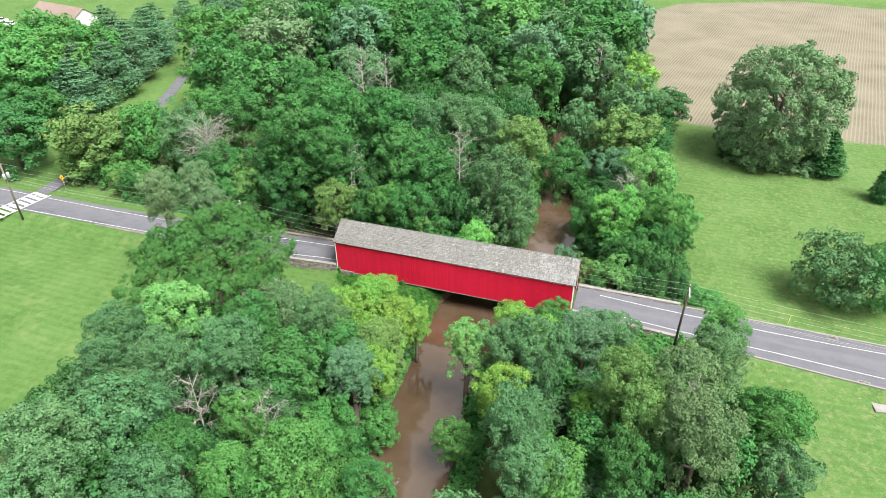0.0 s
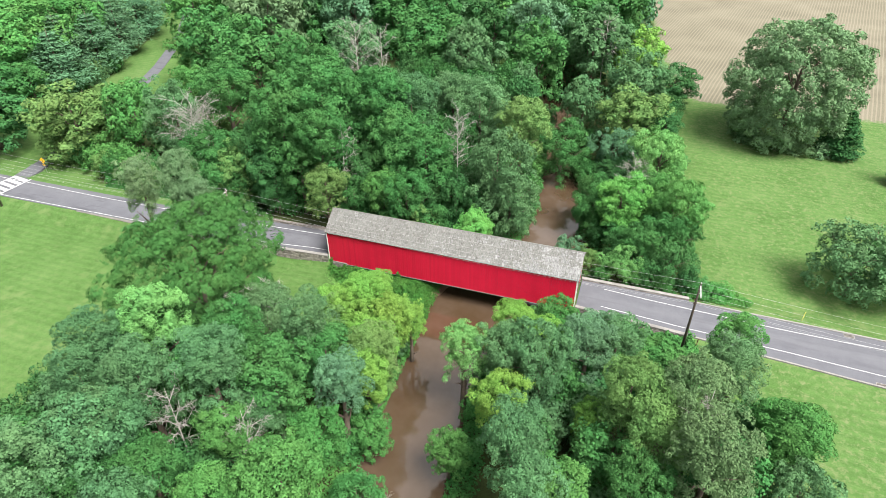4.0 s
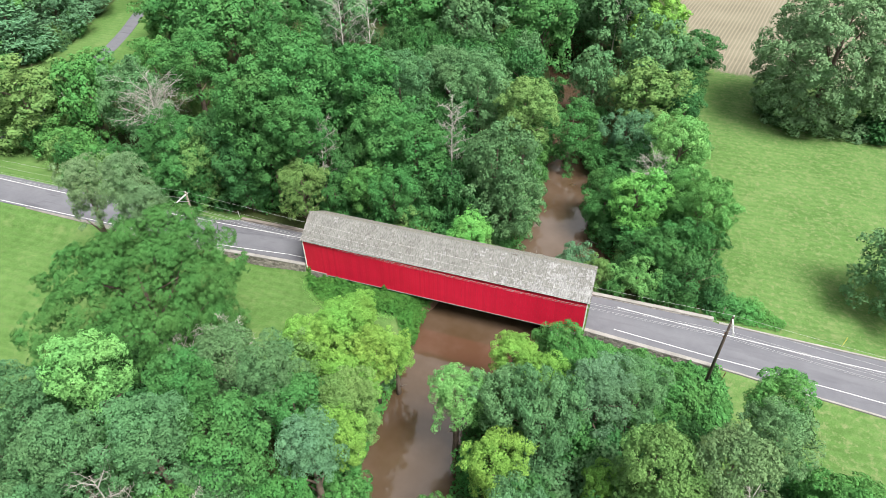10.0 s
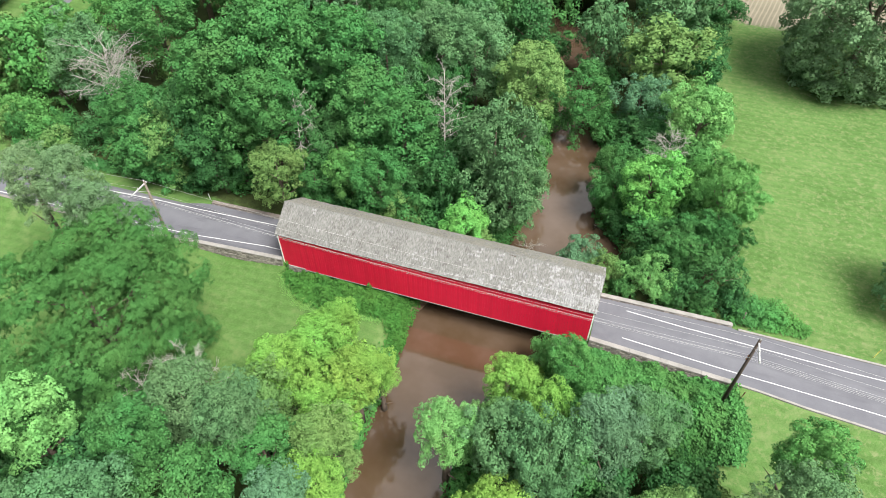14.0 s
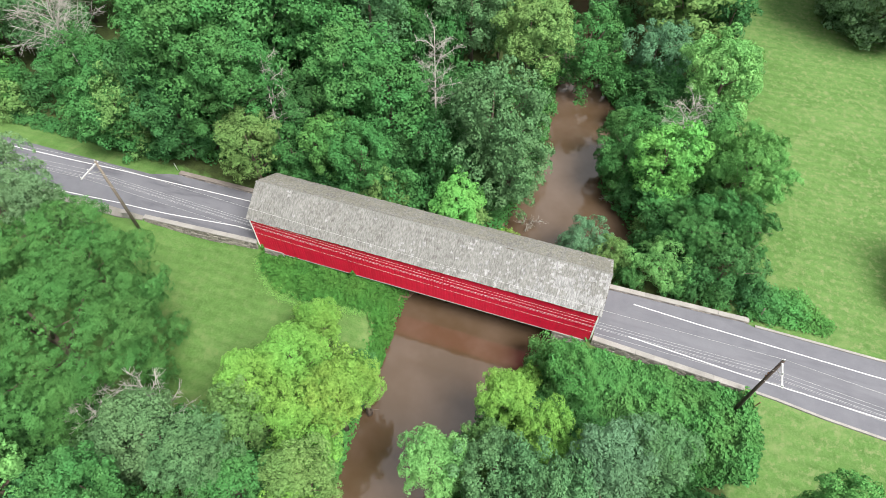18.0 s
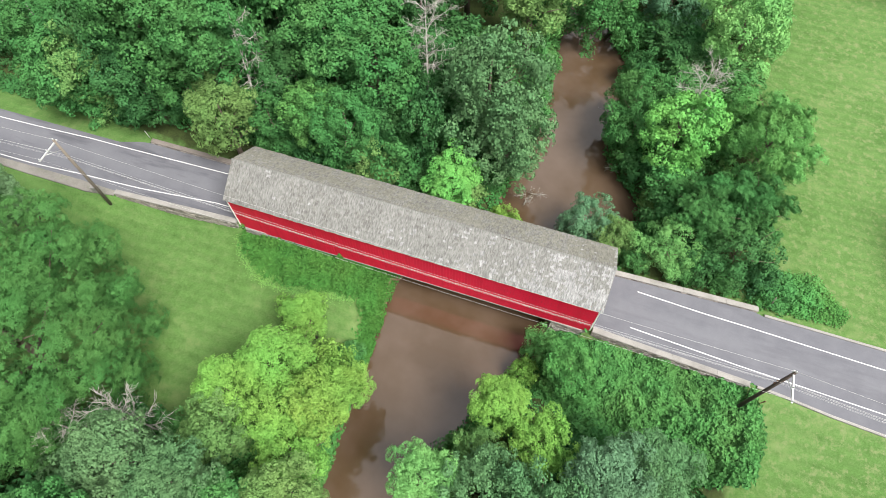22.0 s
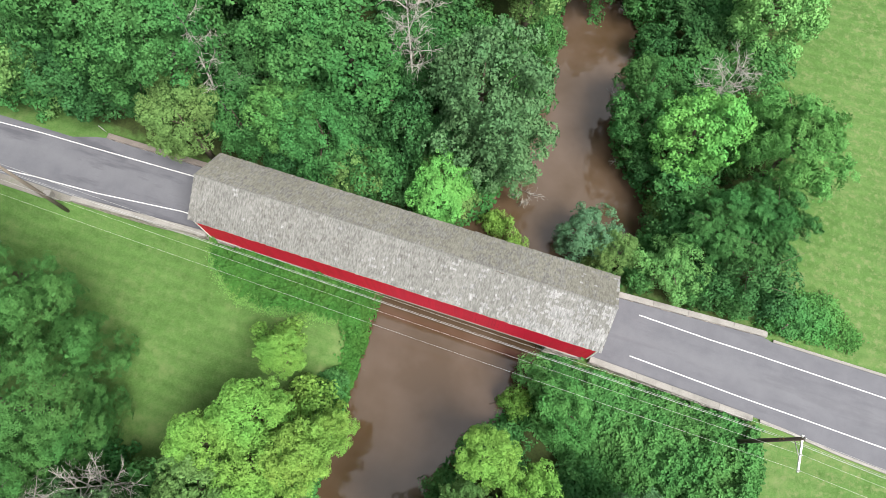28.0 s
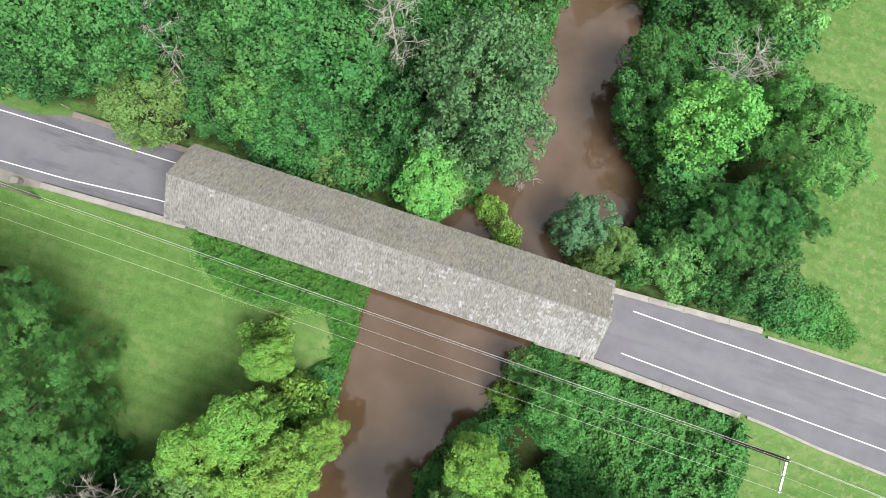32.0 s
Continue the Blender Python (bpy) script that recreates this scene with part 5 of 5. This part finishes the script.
# the crowns that line the stream, the bridge and the lawn
WOOD_TREES = [
    ("leafy", -31.0, -11.4, 18.2, 2.1, "silver"),
    ("leafy", -38.2, -10.5, 15.4, 2.5, "silver"),
    ("leafy", -28.7, -11.8, 15.2, 2.0, "silver"),
    ("maple", -19.1, -30.9, 15.2, 2.8, "lime"),
    ("leafy", -23.2, -34.5, 14.4, 2.6, "grey"),
    ("leafy", -15.6, -37.1, 15.3, 2.5, "grey"),
    ("leafy", -10.1, -34.7, 16.2, 2.5, "grey"),
    ("maple", -11.7, -29.3, 14.7, 2.2, "mid"),
    ("leafy", -11.3, -24.9, 13.2, 3.0, "sage"),
    ("leafy", -6.6, -25.4, 13.4, 2.3, "grey"),
    ("maple", -7.1, -31.3, 12.6, 3.3, "mid"),
    ("leafy", -4.7, -25.7, 10.8, 2.2, "mid"),
    ("leafy", -8.1, -18.2, 8.6, 1.9, "yellow"),
    ("leafy", -5.8, -10.7, 5.9, 1.5, "yellow"),
    ("leafy", -5.7, -15.4, 8.9, 2.3, "yellow"),
    ("maple", -1.5, -16.9, 8.0, 2.0, "yellow"),
    ("leafy", -0.2, -14.7, 5.5, 1.5, "yellow"),
    ("leafy", -0.8, -23.6, 10.1, 2.3, "olive"),
    ("maple", -0.1, -26.4, 8.7, 2.1, "yellow"),
    ("leafy", -1.2, -29.4, 10.9, 2.0, "blue"),
    ("leafy", -7.2, -34.3, 10.0, 2.6, "grey"),
    ("maple", -7.6, -37.7, 10.9, 1.8, "bright"),
    ("maple", -2.5, -32.9, 6.7, 2.5, "bright"),
    ("maple", 0.1, -28.0, 2.3, 2.7, "bright"),
    ("maple", -14.7, -43.0, 16.0, 2.2, "grey"),
    ("maple", -13.6, -41.7, 14.9, 1.8, "grey"),
    ("maple", -16.7, -48.2, 16.8, 3.1, "grey"),
    ("maple", -14.5, -43.6, 16.3, 3.2, "grey"),
    ("leafy", -10.9, -43.0, 12.6, 2.6, "mid"),
    ("maple", -1.2, -40.6, 12.1, 3.2, "bright"),
    ("leafy", -22.0, -38.0, 13.7, 2.4, "grey"),
    ("leafy", -6.2, -42.9, 10.3, 2.4, "bright"),
    ("maple", -10.1, -46.7, 12.9, 2.4, "grey"),
    ("maple", -14.8, -50.9, 15.9, 2.2, "grey"),
    ("leafy", 2.0, -34.8, 2.2, 2.3, "mid"),
    ("leafy", -4.6, -18.6, 7.8, 2.4, "yellow"),
    ("maple", -7.4, -21.2, 8.6, 2.4, "olive"),
    ("leafy", -2.2, -20.4, 7.2, 2.4, "yellow"),
    ("leafy", 11.2, -12.6, 7.4, 2.0, "yellow"),
    ("leafy", 14.6, -14.6, 7.4, 2.3, "yellow"),
    ("leafy", 11.0, -16.6, 6.2, 1.9, "olive"),
    ("maple", 15.6, -7.4, 4.8, 2.2, "bright"),
    ("leafy", 12.0, -18.8, 9.6, 2.9, "grey"),
    ("leafy", 15.4, -19.9, 11.3, 3.2, "grey"),
    ("leafy", 19.5, -15.9, 10.3, 2.4, "blue"),
    ("leafy", 22.2, -14.3, 9.5, 2.4, "grey"),
    ("leafy", 7.6, -19.4, 8.7, 2.0, "lime"),
    ("leafy", 12.4, -24.2, 8.2, 2.4, "yellow"),
    ("leafy", 15.4, -31.0, 12.6, 2.9, "grey"),
    ("leafy", 23.9, -23.0, 13.1, 2.5, "olive"),
    ("leafy", 28.9, -22.7, 14.3, 3.3, "sage"),
    ("leafy", 31.8, -19.4, 14.2, 2.4, "sage"),
    ("maple", 32.3, -16.0, 14.0, 1.95, "bright"),
    ("maple", 37.2, -20.5, 9.0, 2.7, "bright"),
    ("maple", 39.9, -18.6, 7.1, 1.8, "bright"),
    ("leafy", 26.6, -26.1, 11.9, 2.9, "olive"),
    ("maple", 21.0, -23.1, 5.9, 1.8, "yellow"),
    ("leafy", 30.4, -28.8, 14.4, 3.6, "sage"),
    ("leafy", 25.3, -30.5, 9.5, 2.8, "mid"),
    ("maple", 37.4, -22.2, 10.1, 2.5, "bright"),
    ("maple", 19.4, -33.9, 9.8, 2.4, "bright"),
    ("maple", 8.9, -28.6, 3.6, 1.8, "bright"),
    ("maple", 38.0, -26.5, 8.5, 2.7, "grey"),
    ("leafy", 17.4, -34.7, 10.9, 2.6, "grey"),
    ("maple", -24.7, 13.6, 21.8, 5.2, "mid"),
    ("maple", -28.4, 8.2, 19.8, 4.6, "mid"),
    ("maple", -21.6, 6.9, 16.7, 3.2, "mid"),
    ("maple", -32.1, 8.0, 13.9, 4.1, "deep"),
    ("maple", -26.2, 7.8, 13.4, 4.3, "mid"),
    ("maple", -17.0, 16.7, 20.1, 4.4, "mid"),
    ("leafy", -13.4, 20.9, 18.6, 4.2, "grey"),
    ("maple", -12.3, 12.2, 15.8, 4.0, "mid"),
    ("maple", -8.0, 12.2, 14.7, 4.5, "mid"),
    # dark gap between crowns built as a deep-tinted tree, shade put into colour
    ("leafy", -16.1, 11.1, 10.7, 3.2, "deep"),
    ("leafy", -20.4, 4.4, 10.0, 3.2, "olive"),
    ("maple", -12.7, 7.4, 9.2, 2.7, "bright"),
    ("leafy", -8.9, 6.8, 10.0, 3.4, "mid"),
    ("leafy", -17.3, 6.8, 7.5, 3.0, "mid"),
    ("leafy", -31.1, 6.5, 6.6, 3.9, "deep"),
    ("leafy", -35.8, 6.7, 10.2, 3.9, "olive"),
    ("leafy", -41.2, 8.1, 11.3, 3.9, "mid"),
    ("leafy", -4.5, 15.7, 9.0, 3.7, "deep"),
    ("leafy", -4.4, 29.0, 15.5, 4.8, "grey"),
    ("maple", 3.2, 26.1, 14.3, 3.8, "olive"),
    ("leafy", 2.4, 13.3, 14.2, 5.1, "grey"),
    ("leafy", 5.0, 11.6, 9.1, 3.7, "grey"),
    ("leafy", 0.8, 11.8, 6.5, 3.0, "deep"),
    ("leafy", -9.7, 30.3, 16.0, 4.0, "grey"),
    ("maple", 1.2, 6.4, 5.3, 2.7, "spring"),
    ("leafy", -6.4, 5.5, 4.3, 2.5, "olive"),
    ("maple", 19.4, 44.2, 11.2, 5.2, "olive"),
    ("leafy", 19.0, 55.6, 14.1, 5.7, "grey"),
    ("maple", 18.0, 69.6, 14.1, 5.3, "yellow"),
    ("leafy", 9.8, 51.0, 9.5, 3.9, "grey"),
    ("leafy", 25.8, 67.2, 8.1, 4.7, "deep"),
    ("leafy", 8.7, 70.1, 16.9, 7.0, "grey"),
    ("maple", -1.3, 61.4, 15.8, 6.4, "mid"),
    ("leafy", -13.6, 54.0, 16.4, 5.8, "grey"),
    ("leafy", 8.6, 35.6, 6.7, 4.5, "mid"),
    ("leafy", 17.0, 36.8, 6.5, 3.7, "blue"),
    ("leafy", 24.4, 31.3, 10.2, 4.4, "lime"),
    ("maple", 20.1, 17.2, 8.4, 3.3, "spring"),
    ("frond", 28.0, 18.5, 9.4, 4.4, "bright"),
    ("leafy", 16.2, 18.8, 4.7, 3.4, "mid"),
    ("frond", 23.9, 10.3, 6.1, 3.5, "mid"),
    ("leafy", 27.4, 7.8, 4.6, 3.8, "deep"),
    ("frond", 28.0, 11.8, 6.4, 2.9, "mid"),
    ("leafy", 14.0, 7.2, 3.1, 2.4, "blue"),
    ("leafy", 17.0, 6.5, 2.7, 2.0, "olive"),
    ("leafy", 21.5, 6.1, 3.4, 2.4, "lime"),
    ("leafy", 15.8, 21.9, 5.6, 3.0, "mid"),
    ("maple", -37.6, 5.4, 8.6, 3.6, "mid"),
    ("maple", -29.8, 6.1, 10.4, 3.4, "deep"),
    ("maple", -22.5, 8.4, 14.3, 3.2, "mid"),
]
for style, x, y, top, r, tint in WOOD_TREES:
    tree(style, x, y, top, r * (1.12 if r < 2.6 else 1.04), tint)

# young trees that fill the wood between the tall crowns
grow = random.Random(21)
for gx_, gy_ in itertools.product(range(20), range(27)):
    x, y = -48 + 4.6 * gx_ + grow.uniform(-1.3, 1.3), -50 + 4.0 * gy_ + grow.uniform(-1.2, 1.2)
    if not any(inside(np.array([x]), np.array([y]), poly)[0] for poly in WOODS[:3]) or bank_left(y) - 3.4 < x < bank_right(y) + 3.0 or -6.8 < y < 6.8 or (13 < x < 34 and -14 < y < 0) or (y < 0 and y > -20 and x < 0):
        continue
    near = sorted((math.hypot(x - q[1], y - q[2]) / q[4], q[3]) for q in WOOD_TREES)[:2]
    if near[0][0] > 0.75:
        high = 0.5 * (near[0][1] + near[1][1]) - 5.2
        if high > 2.0 and near[0][0] < 2.6:
            tree("sapling", x, y, high + grow.uniform(-1.2, 0.8), grow.uniform(2.1, 2.9), grow.choice(("mid", "deep", "mid", "grey", "deep")))

# woods beyond, filled row by row; lighter grey and blue tints put haze into colour
fill = random.Random(9)
for gyy in range(0, 16):
    for gxx in range(0, 26):
        x, y = -215 + gxx * 10.5 + fill.uniform(-3, 3) + (gyy % 2) * 4.5, 78 + gyy * 12.0 + fill.uniform(-3, 3)
        far_x = np.interp(y, [75, 95, 130, 175, 260], [14, 14, 12, 2, -16])
        near_x = np.interp(y, [70, 95, 140, 190, 260], [-84, -103, -134, -165, -200])
        if near_x < x < far_x:
            tree("far" if y < 100 else "distant", x, y, fill.uniform(15, 20.5), fill.uniform(6.4, 8.4), fill.choice(("mid", "deep", "mid", "grey", "blue", "grey")), group="trees of the far wood")

# undergrowth below the trees
for poly, count, lo, hi in ((WOODS[0], 10, 2.0, 4.0), (WOODS[1], 12, 1.6, 3.2), (WOODS[2], 45, 2.5, 5.0), (WOODS[3], 8, 3.0, 5.0)):
    pa = np.array(poly)
    x0, x1, y0, y1 = max(pa[:, 0].min(), -100), pa[:, 0].max(), max(pa[:, 1].min(), -58), min(pa[:, 1].max(), 80)
    got = 0
    while got < count:
        x, y = fill.uniform(x0, x1), fill.uniform(y0, y1)
        if not inside(np.array([x]), np.array([y]), poly)[0]:
            continue
        if bank_left(y) - 1.6 < x < bank_right(y) + 1.6 or (15 < x < 33 and -14 < y < 0):
            continue
        r = fill.uniform(1.5, 2.9)
        if -34 < x < 34 and 0 < y < 4.6 + r:
            continue
        tree("bush", x, y, at_land(x, y) + fill.uniform(lo, hi), r, fill.choice(("deep", "mid", "mid", "bright", "grey", "olive")))
        got += 1
# thick brush along the wood's border with the road and under the trees by the bridge
for x, y in [(-64 + 3.1 * k + fill.uniform(-0.8, 0.8), 7.2 + fill.uniform(-0.6, 1.6)) for k in range(25)] + [(fill.uniform(-26, 3), fill.uniform(8, 24)) for k in range(34)]:
    if x < bank_left(y) - 2:
        tree("bush", x, y, at_land(x, y) + fill.uniform(2.5, 6.0), fill.uniform(1.8, 3.0), fill.choice(("deep", "mid", "mid", "bright", "olive")))
# overhanging brush along the water's edge
for y, side, r, h, tint in ((-11, -1, 1.5, 1.8, "mid"), (-15, -1, 1.7, 2.2, "grey"), (-20, -1, 1.9, 2.6, "bright"), (-25, -1, 1.9, 3.0, "mid"), (-30, -1, 2.0, 3.0, "mid"), (-12, 1, 1.8, 2.4, "bright"), (-16, 1, 1.9, 3.0, "mid"), (-21, 1, 1.8, 2.6, "bright"),
                            (-27, 1, 1.9, 3.0, "mid"), (9, 1, 1.6, 2.0, "mid"), (12.5, 1, 1.7, 2.2, "olive"), (16, 1, 1.8, 3.0, "deep"), (20, 1, 2.0, 3.4, "mid"), (24, 1, 2.0, 3.5, "mid"), (29, 1, 2.2, 3.6, "deep"), (34, 1, 2.4, 4.0, "mid"),
                            (10, -1, 1.6, 2.2, "mid"), (15, -1, 2.0, 3.0, "grey"), (20, -1, 2.2, 3.4, "mid"), (26, -1, 2.2, 3.6, "mid"), (33, -1, 2.4, 4.0, "bright"), (40, -1, 2.4, 4.0, "mid"), (46, 1, 2.4, 4.0, "mid"), (53, -1, 2.4, 4.0, "deep")):
    x = float(bank_left(y)) - 1.4 if side < 0 else float(bank_right(y)) + 1.4
    tree("bush", x, y, at_land(x, y) + h, r, tint)


def leaf_bed(name, label, category, poly, count, height, size, tint, seed, lift=0.05):
    """A thick bed of leaves over the ground inside poly."""
    rg = np.random.default_rng(seed)
    pa = np.array(poly)
    x, y = rg.uniform(pa[:, 0].min(), pa[:, 0].max(), count * 3), rg.uniform(pa[:, 1].min(), pa[:, 1].max(), count * 3)
    ok = inside(x, y, poly)
    x, y = x[ok][:count], y[ok][:count]
    x, y = x + rg.normal(size=len(x)) * 0.22, y + rg.normal(size=len(x)) * 0.22
    z = land(x, y) + lift + height(x, y) * rg.uniform(0.55, 1.1, len(x))
    nrm = unit_rows(np.stack([rg.normal(size=len(x)) * 0.6, rg.normal(size=len(x)) * 0.6 - 0.15, np.ones(len(x))], 1))
    P = np.stack([x, y, z], 1)
    v, q = leaf_quads(P, nrm, size, rg, 0.8)
    ob = quads_ob(name, v, q, M_LEAF)
    ob.color = (*TINT[tint], 1)
    return tagged(ob, label, category, kind="stuff")


def wavy(lo, hi, scale, seed):
    def h(x, y):
        return np.array([lo + (hi - lo) * (0.5 + 0.9 * noise.noise(Vector((a * scale, b * scale, seed)))) for a, b in zip(x, y)])
    return h


def mound(x, y):
    """Height of the vine mound: steep at its borders, lumpy on top."""
    inner = smooth(np.minimum.reduce([(x - 15.5) / 2.5, (32.6 - x) / 2.2, (-3.4 - y) / 0.3, (y + 13.5) / 3.0]))
    return inner * (1.0 + 0.75 * smooth((x - 19) / 5) * smooth((-5.0 - y) / 3.0)) * (1 + 0.3 * wavy(-1, 1, 0.45, 4.2)(x, y) + 0.34 * wavy(-1, 1, 1.1, 9.2)(x, y) + 0.14 * wavy(-1, 1, 2.4, 3.3)(x, y)) + 0.1


leaf_bed("vine_thicket", "thick mound of green vines beside the parapet wall", "vines", [(13.5, -3.3), (30.3, -3.75), (32.4, -7), (31.4, -11), (27, -12.6), (20, -12.5), (13.5, -9)], 40000, mound, 0.27, "vine", 5)
# lower leaves get the darker deep tint: shade between the vines put into colour
leaf_bed("vine_thicket_shade", "darker-tinted lower layer of vines, shade put into its colour", "vines", [(13.5, -3.3), (30.3, -3.75), (32.4, -7), (31.4, -11), (27, -12.6), (20, -12.5), (13.5, -9)], 9000, lambda x, y: mound(x, y) * 0.7, 0.4, "deep", 6)
CREEPERS = [(-16.8, -3.0), (-15.6, -4.7), (-14.2, -5.9), (-12.6, -6.7), (-10.0, -6.8), (-7.1, -6.3), (-3.6, -5.9), (-2.5, -7.5), (-2.1, -11.3), (-2.0, -15.0), (-0.9, -15.0), (-0.6, -10.0), (-1.0, -6.8), (-1.9, -4.6), (-2.2, -2.6), (-9, -2.6)]
leaf_bed("creeper_bed", "low creeper bed along the foot of the bridge wall", "vines", CREEPERS, 17000, lambda x, y: np.maximum(0.05, 0.42 + 0.5 * wavy(-1, 1, 0.7, 1.0)(x, y) + 0.45 * wavy(-1, 1, 1.9, 6.0)(x, y)), 0.25, "creeper", 7)
leaf_bed("grass_fringe", "unmown pale grass along the border of the creepers", "grass", [(-17.2, -3.6), (-16.0, -5.2), (-14.4, -6.6), (-12.6, -7.5), (-9.8, -7.5), (-6.8, -6.9), (-4.2, -6.6), (-4.0, -6.0), (-7.1, -6.2), (-10.0, -6.6), (-12.6, -6.5), (-14.2, -5.7), (-15.6, -4.5), (-16.8, -3.2)], 9000, wavy(0.0, 0.12, 0.9, 5.0), 0.1, "fringe", 17)
leaf_bed("creeper_bed_shade", "dark creepers in the shade under the bridge", "vines", [(-15.5, -3.0), (-12, -4.6), (-5, -5.4), (-1.2, -5), (-1.5, -1.0), (-9, -1.0)], 5000, wavy(0.2, 0.7, 0.6, 2.0), 0.24, "creeper", 8)
leaf_bed("roadside_weeds", "tangle of weeds between the kerb and the lawn", "weeds", [(29.6, 4.15), (34, 4.4), (37.4, 4.5), (38.2, 5.8), (35.2, 8.8), (31, 8)], 4600, wavy(0.0, 0.45, 0.6, 3.0), 0.2, "bright", 9)
leaf_bed("bank_weeds", "weeds along the far side of the road", "weeds", [(-62, 4.2), (-32, 4.4), (-31, 6.5), (-62, 6.5)], 5000, wavy(0.05, 0.6, 0.5, 3.5), 0.28, "deep", 10)


# ---- bare dead trees and driftwood ----
def dead_tree(x, y, base, H, R, seed, label, nm="dead_tree", lean=(0, 0), start=0.25, many=9):
    rg = np.random.default_rng(seed)
    root = thing(nm, pose(x, y, base), label, "dead tree", "bare dead trees")
    v, f = [], []
    tube(v, f, [(0, 0, -0.3), (lean[0] * 0.3, lean[1] * 0.3, H * 0.4), (lean[0], lean[1], H)], [0.009 * H, 0.006 * H, 0.015], 6)
    mesh_ob("trunk", v, f, M_DEADWOOD, root, smooth=True)
    v, f = [], []
    for i in range(many):
        k = start + (0.95 - start) * i / many
        a = 2.4 * i + rg.uniform(-0.5, 0.5)
        p = Vector((lean[0] * k, lean[1] * k, H * k))
        reach = R * (1.05 - 0.5 * k) * rg.uniform(0.7, 1.1)
        q = p + Vector((math.cos(a) * reach * 0.5, math.sin(a) * reach * 0.5, reach * 0.45))
        e = p + Vector((math.cos(a + 0.3) * reach, math.sin(a + 0.3) * reach, reach * rg.uniform(0.5, 1.0)))
        tube(v, f, [p, q, e], [0.003 * H + 0.01, 0.025, 0.011], 5)
        for j in range(22):
            t = rg.uniform(0.35, 1.0)
            o = p.lerp(q, t) if j % 2 else q.lerp(e, t)
            d = Vector(rg.normal(size=3)) * 0.8 + Vector((math.cos(a), math.sin(a), 0.3)) * 0.8
            o2 = o + d.normalized() * reach * rg.uniform(0.25, 0.5)
            tube(v, f, [o, o.lerp(o2, 0.5) + Vector(rg.normal(size=3)) * 0.12, o2], [0.017, 0.013, 0.007], 4)
    mesh_ob("bare_crown", v, f, M_DEADWOOD, root, "pale bare branches", smooth=True)
    return root


dead_tree(-18.6, 6.9, -1.1, 15.6, 3.2, 1, "tall bare grey tree rising from the wood", lean=(-0.9, 2.2), start=0.45, many=13)
dead_tree(-3.6, 13.6, -1.2, 18.0, 3.2, 2, "bare grey tree with tangled vines in its crown", start=0.52, many=20)
dead_tree(20.9, 20.9, -1.2, 11.0, 3.0, 3, "bare pale tree standing over green crowns", start=0.45, many=16)
dead_tree(-47.1, 11.3, -1.0, 13.4, 6.4, 4, "wide bare grey crown among green trees", start=0.5, many=26)
dead_tree(-33.5, 44.0, -0.5, 19.0, 5.0, 5, "tall bare grey tree in the wood", start=0.4, many=16)
dead_tree(-28.5, 44.5, -0.5, 18.0, 4.0, 6, "tall bare grey tree in the wood", start=0.4, many=12)
dead_tree(-12.3, -22.4, -1.6, 13.0, 3.0, 7, "leafless grey crown beside the lawn", start=0.55, many=15)
dead_tree(-16.0, -24.4, -1.6, 13.6, 2.6, 13, "leafless grey crown beside the lawn", start=0.6, many=12)
dead_tree(-12.1, -38.2, -1.7, 14.2, 3.0, 8, "leafless branches above the near wood", start=0.55, many=13)
dead_tree(-6.0, -37.2, -1.7, 12.8, 2.8, 9, "leafless branches above the near wood", start=0.55, many=12)
dead_tree(11.0, 67.0, -0.5, 17.5, 4.0, 10, "bare grey branches in the wood", start=0.45, many=14)
dead_tree(29.6, -25.6, -1.7, 15.4, 2.6, 11, "thin bare tree among green crowns", start=0.6, many=8)
dead_tree(-2.6, 101.0, 0.3, 21.0, 5.0, 12, "bare grey tree in the far wood", start=0.45, many=12)
for x, y, turn, seed in ((7.4, 11.6, 20, 21), (16.8, 15.8, 200, 22), (1.8, -34.5, 100, 23), (14.0, 22.0, 160, 24)):
    d = dead_tree(x, y, WATER - 0.05, 2.6, 2.0, seed, "fallen bare branches lying in the stream", "driftwood", start=0.2, many=4)
    d.matrix_world = pose(x, y, WATER + 0.1, 78, 0, turn)


# shapes that found no place
for shape in itertools.chain(*TEMPLATES.values()):
    if not shape["used"]:
        for ob in (*shape["root"].children_recursive, shape["root"]):
            bpy.data.objects.remove(ob)

# grasses and weeds hanging over the banks
def bank_strip(y0, y1, side, wide):
    ys = np.linspace(y0, y1, 12)
    fn = bank_left if side < 0 else bank_right
    return [(float(fn(y)) - side * 0.5, float(y)) for y in ys] + [(float(fn(y)) + side * wide, float(y)) for y in ys[::-1]]


for y0, y1, side, wide, count, tint, seed in ((-40, -12, -1, 3.0, 5500, "bright", 31), (-40, -7, 1, 3.0, 5500, "mid", 32), (5, 45, -1, 3.2, 7000, "mid", 33), (7, 45, 1, 3.2, 7000, "mid", 34)):
    leaf_bed("bank_weeds", "tangle of weeds hanging over the stream bank", "weeds", bank_strip(y0, y1, side, wide), count, wavy(0.1, 0.9, 0.7, seed * 1.0), 0.3, tint, seed)

# sunken log in the shallows
log = thing("sunken_log", pose(11.2, -8.2, WATER), "short waterlogged log lying in the shallow stream", "log")
tube_ob("stem", [(-0.75, -0.35, -0.04), (-0.2, -0.05, 0.02), (0.35, 0.15, 0.03), (0.8, 0.4, -0.03)], [0.05, 0.09, 0.1, 0.06], M_BARK, log, sides=7)
tube_ob("stub", [(0.1, 0.08, 0.03), (0.05, 0.4, 0.08)], [0.045, 0.02], M_BARK, log, sides=6)
